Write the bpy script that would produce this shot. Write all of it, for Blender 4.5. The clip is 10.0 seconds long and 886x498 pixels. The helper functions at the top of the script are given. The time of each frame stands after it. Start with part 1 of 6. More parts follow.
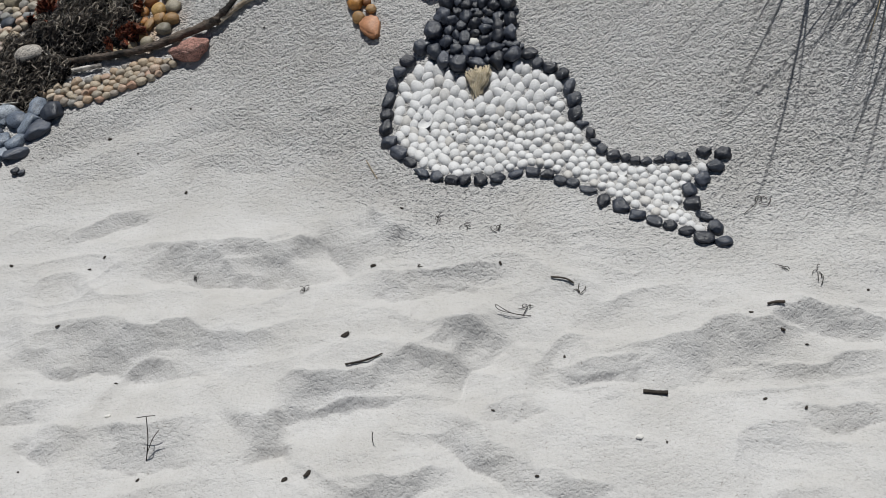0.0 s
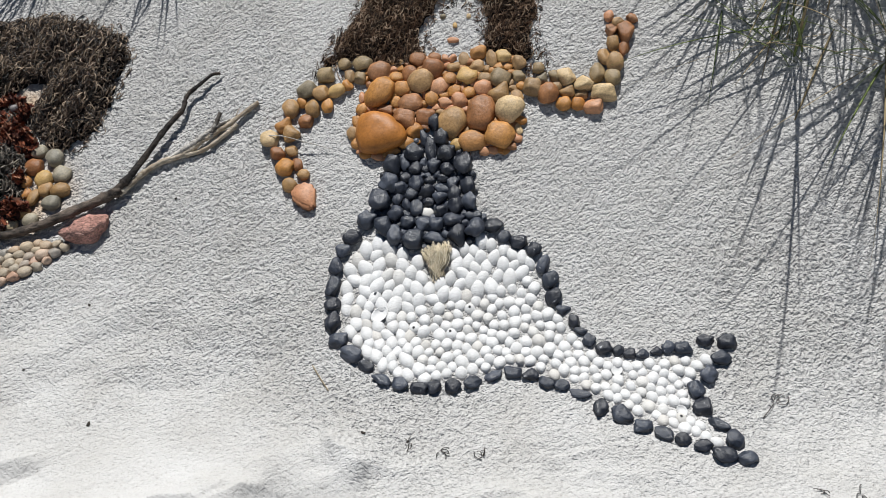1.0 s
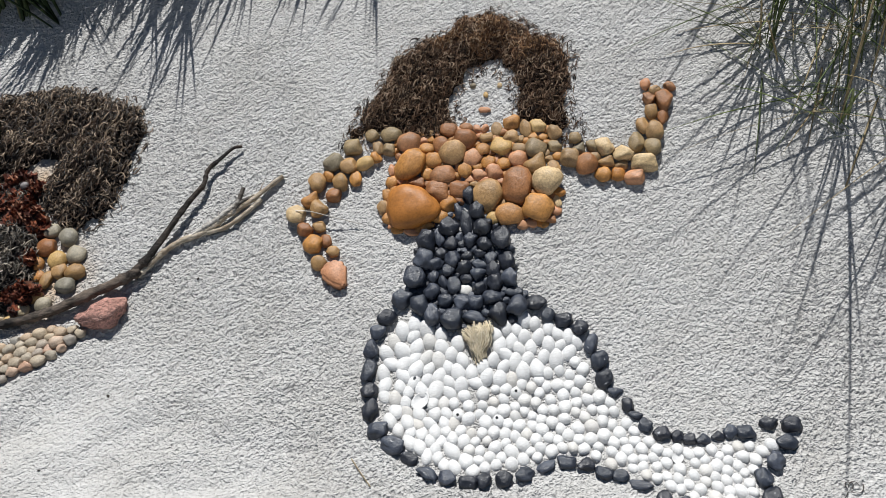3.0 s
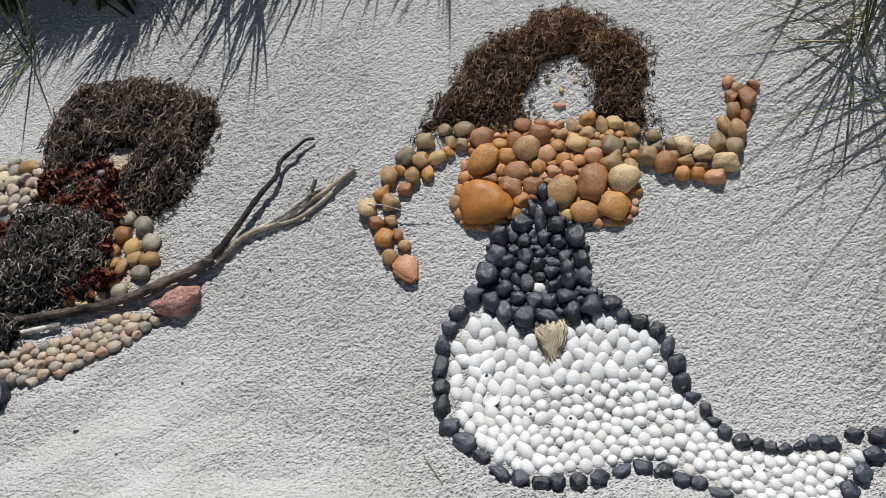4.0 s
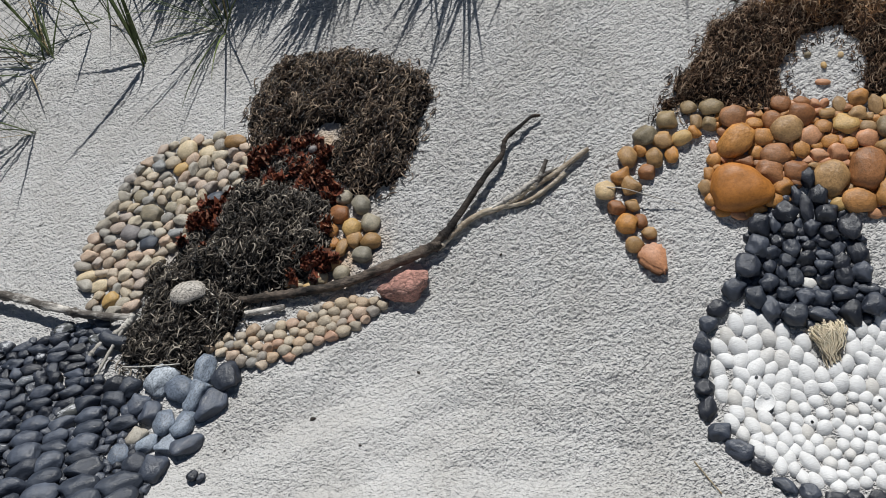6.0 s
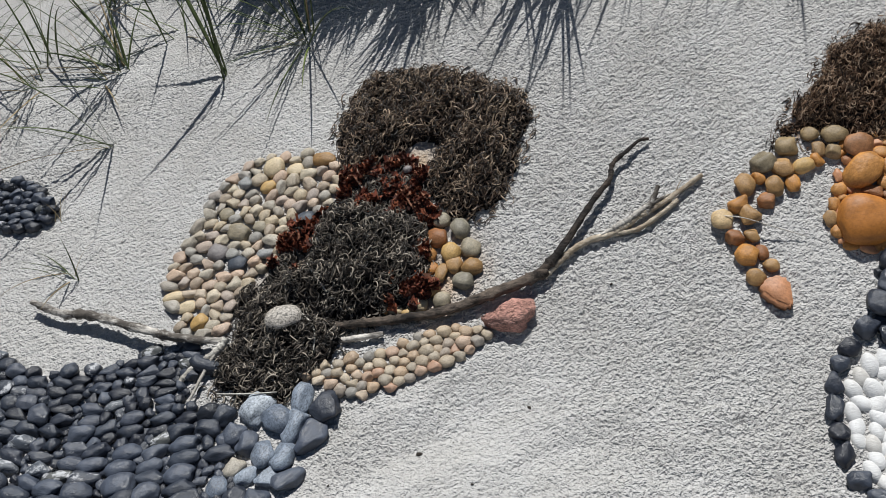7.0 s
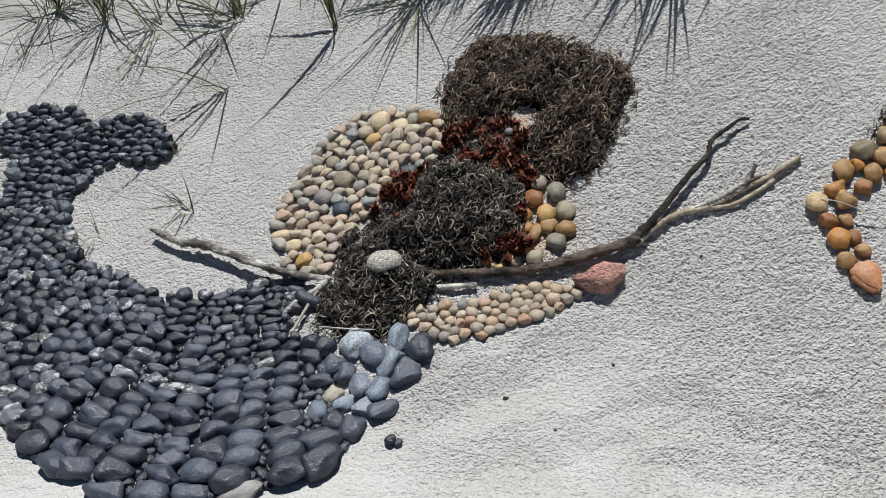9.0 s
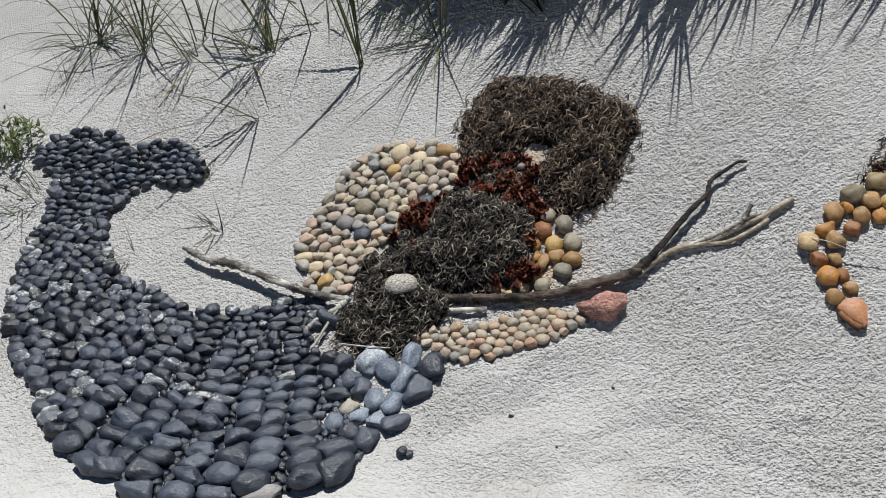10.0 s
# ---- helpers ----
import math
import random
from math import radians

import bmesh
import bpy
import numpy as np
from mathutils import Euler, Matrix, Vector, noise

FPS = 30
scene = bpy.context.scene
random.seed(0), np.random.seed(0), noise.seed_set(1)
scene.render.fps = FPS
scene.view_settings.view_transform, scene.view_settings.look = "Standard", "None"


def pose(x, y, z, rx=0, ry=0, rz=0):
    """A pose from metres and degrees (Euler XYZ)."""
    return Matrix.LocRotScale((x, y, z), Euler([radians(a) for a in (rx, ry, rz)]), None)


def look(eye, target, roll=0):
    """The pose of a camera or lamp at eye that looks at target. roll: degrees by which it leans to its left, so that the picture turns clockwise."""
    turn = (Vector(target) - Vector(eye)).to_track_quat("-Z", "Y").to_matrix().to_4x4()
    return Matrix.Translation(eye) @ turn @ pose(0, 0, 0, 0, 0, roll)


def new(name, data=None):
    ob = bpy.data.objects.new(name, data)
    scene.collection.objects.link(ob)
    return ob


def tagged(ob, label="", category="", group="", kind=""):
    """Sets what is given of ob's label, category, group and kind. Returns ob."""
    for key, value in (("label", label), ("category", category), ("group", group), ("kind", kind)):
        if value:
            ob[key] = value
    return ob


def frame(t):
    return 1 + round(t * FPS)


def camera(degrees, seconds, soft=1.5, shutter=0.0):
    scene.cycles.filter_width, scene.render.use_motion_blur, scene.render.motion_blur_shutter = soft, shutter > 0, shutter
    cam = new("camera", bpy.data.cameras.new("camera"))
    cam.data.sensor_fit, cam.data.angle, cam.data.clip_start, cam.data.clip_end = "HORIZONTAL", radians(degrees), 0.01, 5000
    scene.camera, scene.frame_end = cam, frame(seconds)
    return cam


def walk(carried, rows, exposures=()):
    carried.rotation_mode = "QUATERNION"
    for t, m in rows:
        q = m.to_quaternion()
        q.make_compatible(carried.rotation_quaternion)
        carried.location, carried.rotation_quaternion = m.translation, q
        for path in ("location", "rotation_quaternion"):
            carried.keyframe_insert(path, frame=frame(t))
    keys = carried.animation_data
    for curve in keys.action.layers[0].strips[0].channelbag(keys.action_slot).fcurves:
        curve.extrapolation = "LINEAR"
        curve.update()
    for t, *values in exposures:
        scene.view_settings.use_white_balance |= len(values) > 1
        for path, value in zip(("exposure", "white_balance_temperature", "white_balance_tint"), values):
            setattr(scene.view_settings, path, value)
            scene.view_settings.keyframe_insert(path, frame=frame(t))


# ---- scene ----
cam = camera(60.3, 10.0, soft=0.9)
PATH = [
    (0, (0.015, 0.113, 1.554), (-0.001, 1.694, 0.329), -0.5),
    (0.5, (-0.072, 0.304, 1.596), (0.075, 1.918, 0.424), 0.4),
    (1, (-0.092, 0.547, 1.655), (0.139, 2.196, 0.547), 0.8),
    (1.5, (-0.132, 0.642, 1.663), (0.153, 2.291, 0.566), 1.1),
    (2, (-0.167, 0.649, 1.669), (0.134, 2.331, 0.63), 0.7),
    (2.2, (-0.159, 0.652, 1.671), (0.149, 2.34, 0.643), 0.7),
    (3.5, (-0.237, 0.681, 1.675), (-0.002, 2.395, 0.671), 0.3),
    (4, (-0.274, 0.695, 1.673), (-0.092, 2.404, 0.649), 0.1),
    (4.5, (-0.364, 0.715, 1.672), (-0.203, 2.417, 0.635), -0.6),
    (5, (-0.492, 0.728, 1.664), (-0.378, 2.425, 0.612), -1.9),
    (5.5, (-0.578, 0.757, 1.651), (-0.524, 2.442, 0.575), -1.8),
    (5.7, (-0.614, 0.783, 1.645), (-0.577, 2.463, 0.56), -1.8),
    (6.8, (-0.822, 0.915, 1.649), (-0.822, 2.6, 0.572), -0.6),
    (7, (-0.872, 0.913, 1.645), (-0.874, 2.606, 0.58), -0.8),
    (7.5, (-0.937, 0.909, 1.633), (-0.939, 2.595, 0.558), 0.5),
    (8, (-0.961, 0.91, 1.622), (-0.985, 2.599, 0.552), 2.2),
    (8.5, (-0.977, 0.878, 1.63), (-1.064, 2.553, 0.541), 1.8),
    (9, (-0.974, 0.813, 1.659), (-1.105, 2.462, 0.535), 1.5),
    (9.5, (-0.978, 0.759, 1.679), (-1.114, 2.403, 0.549), 2.2),
    (10, (-0.972, 0.708, 1.717), (-1.138, 2.396, 0.657), 2.7),
]
EXPOSURES = [(0, -0.32), (0.5, 0.03), (1, 0.16), (2, -0.01), (3.5, 0.31), (4, 0.05), (4.5, -0.05), (5.5, -0.07), (7, 0.02), (10, 0.06)]
walk(cam, [(t, look(eye, target, roll)) for t, eye, target, roll in PATH], EXPOSURES)


# ---- light ----
SUN_ELEVATION, SUN_BEARING = 73.0, 18.0          # the bearing is from straight ahead (+y) towards the left (-x)
world = bpy.data.worlds.new("sky")
scene.world = world
world.use_nodes = True
sky = world.node_tree.nodes.new("ShaderNodeTexSky")
sky.sky_type, sky.sun_disc = "NISHITA", False
sky.sun_elevation, sky.sun_rotation = radians(SUN_ELEVATION), radians(-SUN_BEARING)
sky.dust_density, sky.ozone_density = 0.1, 6.0
world.node_tree.links.new(sky.outputs["Color"], world.node_tree.nodes["Background"].inputs["Color"])
world.node_tree.nodes["Background"].inputs["Strength"].default_value = 0.031
sun = new("sun", bpy.data.lights.new("sun", "SUN"))
sun.data.energy, sun.data.angle, sun.data.color = 5.0, radians(0.53), (1.0, 0.997, 0.972)
sun_way = Vector((-math.sin(radians(SUN_BEARING)) * math.cos(radians(SUN_ELEVATION)), math.cos(radians(SUN_BEARING)) * math.cos(radians(SUN_ELEVATION)), math.sin(radians(SUN_ELEVATION))))
sun.matrix_world = look((0, 8, 12), Vector((0, 8, 12)) - sun_way)


# ---- materials ----
def material(name, rough=0.8):
    m = bpy.data.materials.new(name)
    m.use_nodes = True
    nodes, links = m.node_tree.nodes, m.node_tree.links
    shader = nodes["Principled BSDF"]
    shader.inputs["Roughness"].default_value = rough
    return m, nodes, links, shader


def ramp(nodes, stops):
    r = nodes.new("ShaderNodeValToRGB")
    while len(r.color_ramp.elements) < len(stops):
        r.color_ramp.elements.new(0.5)
    for e, (at, c) in zip(r.color_ramp.elements, stops):
        e.position, e.color = at, (*c, 1)
    return r


def noise_node(nodes, links, scale, detail=3.0, coord="Object", rough=0.55, squash=(1, 1, 1)):
    tc, mp, n = nodes.new("ShaderNodeTexCoord"), nodes.new("ShaderNodeMapping"), nodes.new("ShaderNodeTexNoise")
    mp.inputs["Scale"].default_value = squash
    links.new(tc.outputs[coord], mp.inputs["Vector"])
    links.new(mp.outputs["Vector"], n.inputs["Vector"])
    n.inputs["Scale"].default_value, n.inputs["Detail"].default_value, n.inputs["Roughness"].default_value = scale, detail, rough
    return n


def mix(nodes, links, kind, factor, a, b):
    x = nodes.new("ShaderNodeMix")
    x.data_type, x.blend_type = "RGBA", kind
    for sock, v in ((x.inputs[0], factor), (x.inputs[6], a), (x.inputs[7], b)):
        if hasattr(v, "links"):
            links.new(v, sock)
        elif isinstance(v, tuple):
            sock.default_value = (*v, 1)
        else:
            sock.default_value = v
    return x.outputs[2]


def bump(nodes, links, shader, height, strength, distance):
    b = nodes.new("ShaderNodeBump")
    b.inputs["Strength"].default_value, b.inputs["Distance"].default_value = strength, distance
    links.new(height, b.inputs["Height"])
    links.new(b.outputs["Normal"], shader.inputs["Normal"])


def sand_material():
    m, nodes, links, shader = material("pale_beach_sand", 0.95)
    shader.inputs["Specular IOR Level"].default_value = 0.2
    grain = noise_node(nodes, links, 900, 2)
    patch = noise_node(nodes, links, 7, 4)
    fleck = noise_node(nodes, links, 300, 2)
    c1 = ramp(nodes, [(0.3, (0.34, 0.333, 0.327)), (0.50, (0.55, 0.541, 0.532)), (0.8, (0.67, 0.662, 0.652))])
    links.new(grain.outputs["Fac"], c1.inputs["Fac"])
    c2 = ramp(nodes, [(0.3, (0.88, 0.87, 0.85)), (0.7, (1.0, 1.0, 1.0))])
    links.new(patch.outputs["Fac"], c2.inputs["Fac"])
    c3 = ramp(nodes, [(0.28, (0.45, 0.42, 0.38)), (0.37, (1.0, 1.0, 1.0))])
    links.new(fleck.outputs["Fac"], c3.inputs["Fac"])
    a = mix(nodes, links, "MULTIPLY", 1.0, c1.outputs["Color"], c2.outputs["Color"])
    b = mix(nodes, links, "MULTIPLY", 1.0, a, c3.outputs["Color"])
    stain = nodes.new("ShaderNodeAttribute")
    stain.attribute_name = "stain"
    b = mix(nodes, links, "MIX", stain.outputs["Fac"], b, (0.50, 0.34, 0.20))
    links.new(b, shader.inputs["Base Color"])
    crust = nodes.new("ShaderNodeAttribute")
    crust.attribute_name = "crust"
    # low lumps, and small round pits strewn between them at two sizes
    lumps = noise_node(nodes, links, 1.0, 1.5, squash=(130, 165, 130))
    tc, warp = nodes.new("ShaderNodeTexCoord"), noise_node(nodes, links, 90, 2)
    bent = nodes.new("ShaderNodeVectorMath")
    bent.operation = "MULTIPLY_ADD"
    links.new(warp.outputs["Color"], bent.inputs[0])
    bent.inputs[1].default_value = (0.010, 0.008, 0.0)
    links.new(tc.outputs["Object"], bent.inputs[2])
    depth = lumps.outputs["Fac"]
    for scale, rim, share in (((102, 132, 1), 0.38, 0.66), ((200, 245, 1), 0.34, 0.40)):
        mp = nodes.new("ShaderNodeMapping")
        mp.inputs["Scale"].default_value = scale
        links.new(bent.outputs[0], mp.inputs["Vector"])
        cells = nodes.new("ShaderNodeTexVoronoi")
        cells.voronoi_dimensions = "2D"
        cells.inputs["Scale"].default_value = 1.0
        links.new(mp.outputs["Vector"], cells.inputs["Vector"])
        bowl = ramp(nodes, [(0.0, (0, 0, 0)), (rim, (1, 1, 1))])
        links.new(cells.outputs["Distance"], bowl.inputs["Fac"])
        blend = nodes.new("ShaderNodeMath")
        blend.operation = "MULTIPLY_ADD"
        links.new(bowl.outputs["Color"], blend.inputs[0])
        blend.inputs[1].default_value = share
        links.new(depth, blend.inputs[2])
        depth = blend.outputs[0]
    fine = noise_node(nodes, links, 420, 2, rough=0.6)
    rough = nodes.new("ShaderNodeMath")
    rough.operation = "MULTIPLY"
    links.new(depth, rough.inputs[0])
    links.new(crust.outputs["Fac"], rough.inputs[1])
    both = nodes.new("ShaderNodeMath")
    both.operation = "MULTIPLY_ADD"
    links.new(fine.outputs["Fac"], both.inputs[0])
    both.inputs[1].default_value = 0.10
    links.new(rough.outputs[0], both.inputs[2])
    bump(nodes, links, shader, both.outputs[0], 1.0, 0.0076)
    return m


def stone_material(name, shades, rough=0.48, speck=0.24, spread=0.5, pits=0.17):
    """Stones whose tone is drawn from shades, one by one, with mottling, specks and a fine pitted skin."""
    m, nodes, links, shader = material(name, rough)
    shader.inputs["Specular IOR Level"].default_value = 0.35
    info = nodes.new("ShaderNodeObjectInfo")
    base = ramp(nodes, [(i / max(1, len(shades) - 1), c) for i, c in enumerate(shades)])
    links.new(info.outputs["Random"], base.inputs["Fac"])
    cloud = noise_node(nodes, links, 1.9, 5)
    cr = ramp(nodes, [(0.3, (1 - spread, 1 - spread, 1 - spread)), (0.7, (1.12, 1.1, 1.08))])
    links.new(cloud.outputs["Fac"], cr.inputs["Fac"])
    a = mix(nodes, links, "MULTIPLY", 1.0, base.outputs["Color"], cr.outputs["Color"])
    dots = noise_node(nodes, links, 16, 3, rough=0.7)
    dr = ramp(nodes, [(0.36, (1 - speck, 1 - speck, 1 - speck)), (0.5, (1, 1, 1)), (0.66, (1 + speck * 0.6, 1 + speck * 0.6, 1 + speck * 0.6))])
    links.new(dots.outputs["Fac"], dr.inputs["Fac"])
    b = mix(nodes, links, "MULTIPLY", 1.0, a, dr.outputs["Color"])
    links.new(b, shader.inputs["Base Color"])
    skin = noise_node(nodes, links, 9, 6, rough=0.65)
    bump(nodes, links, shader, skin.outputs["Fac"], pits, 0.08)
    return m


def black_stone_material(name, shades, chalk=0.62, rough=0.4):
    """Dark flint: near black with a bluish skin, a dull sheen, pocks, and patches of pale chalky rind on some stones."""
    m, nodes, links, shader = material(name, rough)
    shader.inputs["Specular IOR Level"].default_value = 0.6
    info = nodes.new("ShaderNodeObjectInfo")
    base = ramp(nodes, [(i / (len(shades) - 1), c) for i, c in enumerate(shades)])
    base.color_ramp.interpolation = "CONSTANT"
    links.new(info.outputs["Random"], base.inputs["Fac"])
    cloud = noise_node(nodes, links, 2.2, 5)
    cr = ramp(nodes, [(0.3, (0.5, 0.5, 0.52)), (0.7, (1.45, 1.45, 1.45))])
    links.new(cloud.outputs["Fac"], cr.inputs["Fac"])
    a = mix(nodes, links, "MULTIPLY", 1.0, base.outputs["Color"], cr.outputs["Color"])
    speck = noise_node(nodes, links, 22, 3, rough=0.7)
    sr = ramp(nodes, [(0.62, (0, 0, 0)), (0.74, (0.2, 0.2, 0.2))])
    links.new(speck.outputs["Fac"], sr.inputs["Fac"])
    a = mix(nodes, links, "MIX", sr.outputs["Color"], a, (0.22, 0.23, 0.25))
    tc, shifted = nodes.new("ShaderNodeTexCoord"), nodes.new("ShaderNodeVectorMath")
    shifted.operation = "MULTIPLY_ADD"
    links.new(info.outputs["Random"], shifted.inputs[0])
    shifted.inputs[1].default_value = (37.0, 19.0, 53.0)
    links.new(tc.outputs["Object"], shifted.inputs[2])
    rind = nodes.new("ShaderNodeTexNoise")
    rind.inputs["Scale"].default_value, rind.inputs["Detail"].default_value, rind.inputs["Roughness"].default_value = 2.6, 6.0, 0.68
    links.new(shifted.outputs[0], rind.inputs["Vector"])
    rr = ramp(nodes, [(chalk, (0, 0, 0)), (min(0.99, chalk + 0.07), (0.85, 0.85, 0.85))])
    links.new(rind.outputs["Fac"], rr.inputs["Fac"])
    b = mix(nodes, links, "MIX", rr.outputs["Color"], a, (0.50, 0.51, 0.53))
    links.new(b, shader.inputs["Base Color"])
    gloss = ramp(nodes, [(0.35, (rough - 0.1,) * 3), (0.65, (rough + 0.16,) * 3)])
    links.new(cloud.outputs["Fac"], gloss.inputs["Fac"])
    links.new(gloss.outputs["Color"], shader.inputs["Roughness"])
    skin = noise_node(nodes, links, 5, 7, rough=0.66)
    bump(nodes, links, shader, skin.outputs["Fac"], 0.22, 0.12)
    return m


def shell_material():
    m, nodes, links, shader = material("bleached_shell", 0.55)
    info = nodes.new("ShaderNodeObjectInfo")
    base = ramp(nodes, [(0, (0.69, 0.692, 0.695)), (0.88, (0.645, 0.645, 0.642)), (1.0, (0.57, 0.55, 0.52))])
    links.new(info.outputs["Random"], base.inputs["Fac"])
    cloud = noise_node(nodes, links, 2.0, 5)
    cr = ramp(nodes, [(0.3, (0.90, 0.89, 0.87)), (0.6, (1, 1, 1))])
    links.new(cloud.outputs["Fac"], cr.inputs["Fac"])
    a = mix(nodes, links, "MULTIPLY", 1.0, base.outputs["Color"], cr.outputs["Color"])
    links.new(a, shader.inputs["Base Color"])
    ring = noise_node(nodes, links, 9.0, 3, squash=(0.5, 2.2, 0.5))
    bump(nodes, links, shader, ring.outputs["Fac"], 0.22, 0.05)
    return m


def strand_material(name, shades, rough=0.65, gloss=0.1):
    m, nodes, links, shader = material(name, rough)
    shader.inputs["Specular IOR Level"].default_value = gloss
    geo = nodes.new("ShaderNodeNewGeometry")
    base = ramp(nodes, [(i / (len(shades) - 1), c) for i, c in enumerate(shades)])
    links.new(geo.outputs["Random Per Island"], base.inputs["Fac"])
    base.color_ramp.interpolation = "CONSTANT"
    cloud = noise_node(nodes, links, 25, 3)
    cr = ramp(nodes, [(0.3, (0.6, 0.6, 0.6)), (0.7, (1.2, 1.2, 1.2))])
    links.new(cloud.outputs["Fac"], cr.inputs["Fac"])
    links.new(mix(nodes, links, "MULTIPLY", 1.0, base.outputs["Color"], cr.outputs["Color"]), shader.inputs["Base Color"])
    return m


def wood_material(name, dark, pale, ridge=0.6):
    m, nodes, links, shader = material(name, 0.85)
    streak = noise_node(nodes, links, 130, 5, squash=(0.35, 1, 1), rough=0.75)
    wear = noise_node(nodes, links, 14, 4)
    c = ramp(nodes, [(0.40, dark), (0.52, tuple((a + b) / 2.6 for a, b in zip(dark, pale))), (0.68, pale)])
    links.new(mix(nodes, links, "OVERLAY", 0.85, wear.outputs["Fac"], streak.outputs["Fac"]), c.inputs["Fac"])
    links.new(c.outputs["Color"], shader.inputs["Base Color"])
    bump(nodes, links, shader, streak.outputs["Fac"], ridge, 0.007)
    return m


SAND = sand_material()
BLACK = black_stone_material("black_flint", [(0.011, 0.014, 0.023), (0.021, 0.027, 0.040), (0.035, 0.043, 0.061), (0.014, 0.017, 0.026), (0.027, 0.033, 0.048), (0.013, 0.016, 0.024), (0.053, 0.062, 0.083), (0.020, 0.024, 0.036)], 0.645, 0.40)
SMOOTH_BLACK = black_stone_material("smooth_black_pebble", [(0.029, 0.036, 0.051), (0.053, 0.065, 0.091), (0.035, 0.044, 0.062), (0.045, 0.055, 0.077), (0.024, 0.030, 0.044), (0.067, 0.080, 0.107), (0.039, 0.048, 0.068)], 0.74, 0.44)
CHALKY = black_stone_material("chalky_flint", [(0.042, 0.049, 0.064), (0.077, 0.089, 0.107), (0.113, 0.125, 0.140), (0.056, 0.060, 0.058), (0.050, 0.059, 0.078)], 0.52, 0.42)
STONES = {
    "o": stone_material("orange_pebble", [(0.45, 0.19, 0.045), (0.52, 0.25, 0.07), (0.44, 0.215, 0.075)]),
    "b": stone_material("brown_pebble", [(0.27, 0.115, 0.045), (0.37, 0.165, 0.065), (0.31, 0.155, 0.075)]),
    "t": stone_material("tan_pebble", [(0.34, 0.20, 0.08), (0.43, 0.26, 0.115), (0.34, 0.22, 0.11)]),
    "c": stone_material("cream_pebble", [(0.56, 0.44, 0.27), (0.60, 0.50, 0.34)], speck=0.25, spread=0.3),
    "g": stone_material("grey_pebble", [(0.25, 0.23, 0.18), (0.35, 0.31, 0.23), (0.30, 0.25, 0.17)]),
    "olive": stone_material("olive_brown_pebble", [(0.26, 0.19, 0.10), (0.35, 0.26, 0.14), (0.30, 0.21, 0.11), (0.22, 0.19, 0.13)]),
    "buff": stone_material("buff_pebble", [(0.56, 0.41, 0.22), (0.60, 0.44, 0.25)], speck=0.3, spread=0.35),
    "y": stone_material("ochre_pebble", [(0.50, 0.32, 0.12), (0.54, 0.38, 0.18)], spread=0.3),
    "r": stone_material("terracotta_pebble", [(0.48, 0.22, 0.11), (0.54, 0.28, 0.15)], spread=0.35, pits=0.12),
    "n": stone_material("slate_blue_pebble", [(0.06, 0.07, 0.09), (0.09, 0.105, 0.13)], speck=0.3),
    "p": stone_material("mauve_grey_pebble", [(0.22, 0.20, 0.20), (0.34, 0.33, 0.32)]),
    "fan": stone_material("mixed_pale_pebble", [(0.52, 0.43, 0.30), (0.40, 0.35, 0.28), (0.30, 0.29, 0.27), (0.56, 0.49, 0.37), (0.47, 0.35, 0.27), (0.35, 0.30, 0.23), (0.58, 0.50, 0.38), (0.28, 0.29, 0.29), (0.58, 0.43, 0.32), (0.48, 0.42, 0.33)], spread=0.4, speck=0.34),
    "strip": stone_material("olive_tan_pebble", [(0.46, 0.37, 0.26), (0.34, 0.31, 0.26), (0.54, 0.43, 0.30), (0.28, 0.27, 0.25), (0.50, 0.36, 0.24), (0.40, 0.34, 0.26), (0.58, 0.50, 0.39), (0.44, 0.27, 0.19)], spread=0.35, speck=0.34),
    "k": BLACK,
}
BLUE_GREY = stone_material("blue_grey_pebble", [(0.18, 0.22, 0.28), (0.30, 0.35, 0.42), (0.13, 0.16, 0.21), (0.23, 0.27, 0.33)], rough=0.4, speck=0.5)
PALE_BLUE = stone_material("pale_blue_pebble", [(0.42, 0.47, 0.53), (0.47, 0.52, 0.58)], rough=0.42, speck=0.6)
AMBER = stone_material("amber_pebble", [(0.40, 0.155, 0.030), (0.42, 0.165, 0.034)], rough=0.5, spread=0.35, speck=0.18, pits=0.08)
RED_ROCK = stone_material("red_granite", [(0.62, 0.33, 0.27), (0.64, 0.36, 0.30)], speck=0.55, pits=0.6)
SPECKLED = stone_material("speckled_granite", [(0.40, 0.37, 0.33), (0.42, 0.39, 0.35)], speck=0.9, spread=0.25)
WHITE_STONE = stone_material("white_pebble", [(0.62, 0.61, 0.58), (0.66, 0.65, 0.62)], speck=0.15, spread=0.2)
SHELL = shell_material()
WEED_DARK = strand_material("dry_dark_seaweed", [(0.010, 0.007, 0.005), (0.060, 0.040, 0.027), (0.13, 0.090, 0.060), (0.020, 0.013, 0.009), (0.22, 0.160, 0.11), (0.034, 0.022, 0.015), (0.36, 0.27, 0.19), (0.09, 0.056, 0.036), (0.008, 0.006, 0.004)], 0.45, 0.4)
WEED_MID = strand_material("dry_mid_brown_seaweed", [(0.012, 0.008, 0.006), (0.080, 0.048, 0.030), (0.15, 0.095, 0.060), (0.026, 0.016, 0.011), (0.25, 0.165, 0.11), (0.045, 0.027, 0.018), (0.38, 0.28, 0.20), (0.11, 0.062, 0.038), (0.010, 0.007, 0.005)])
WEED_BROWN = strand_material("dry_brown_seaweed", [(0.05, 0.026, 0.015), (0.21, 0.11, 0.055), (0.07, 0.038, 0.023), (0.31, 0.18, 0.095), (0.11, 0.058, 0.033), (0.38, 0.27, 0.18), (0.03, 0.018, 0.012)])
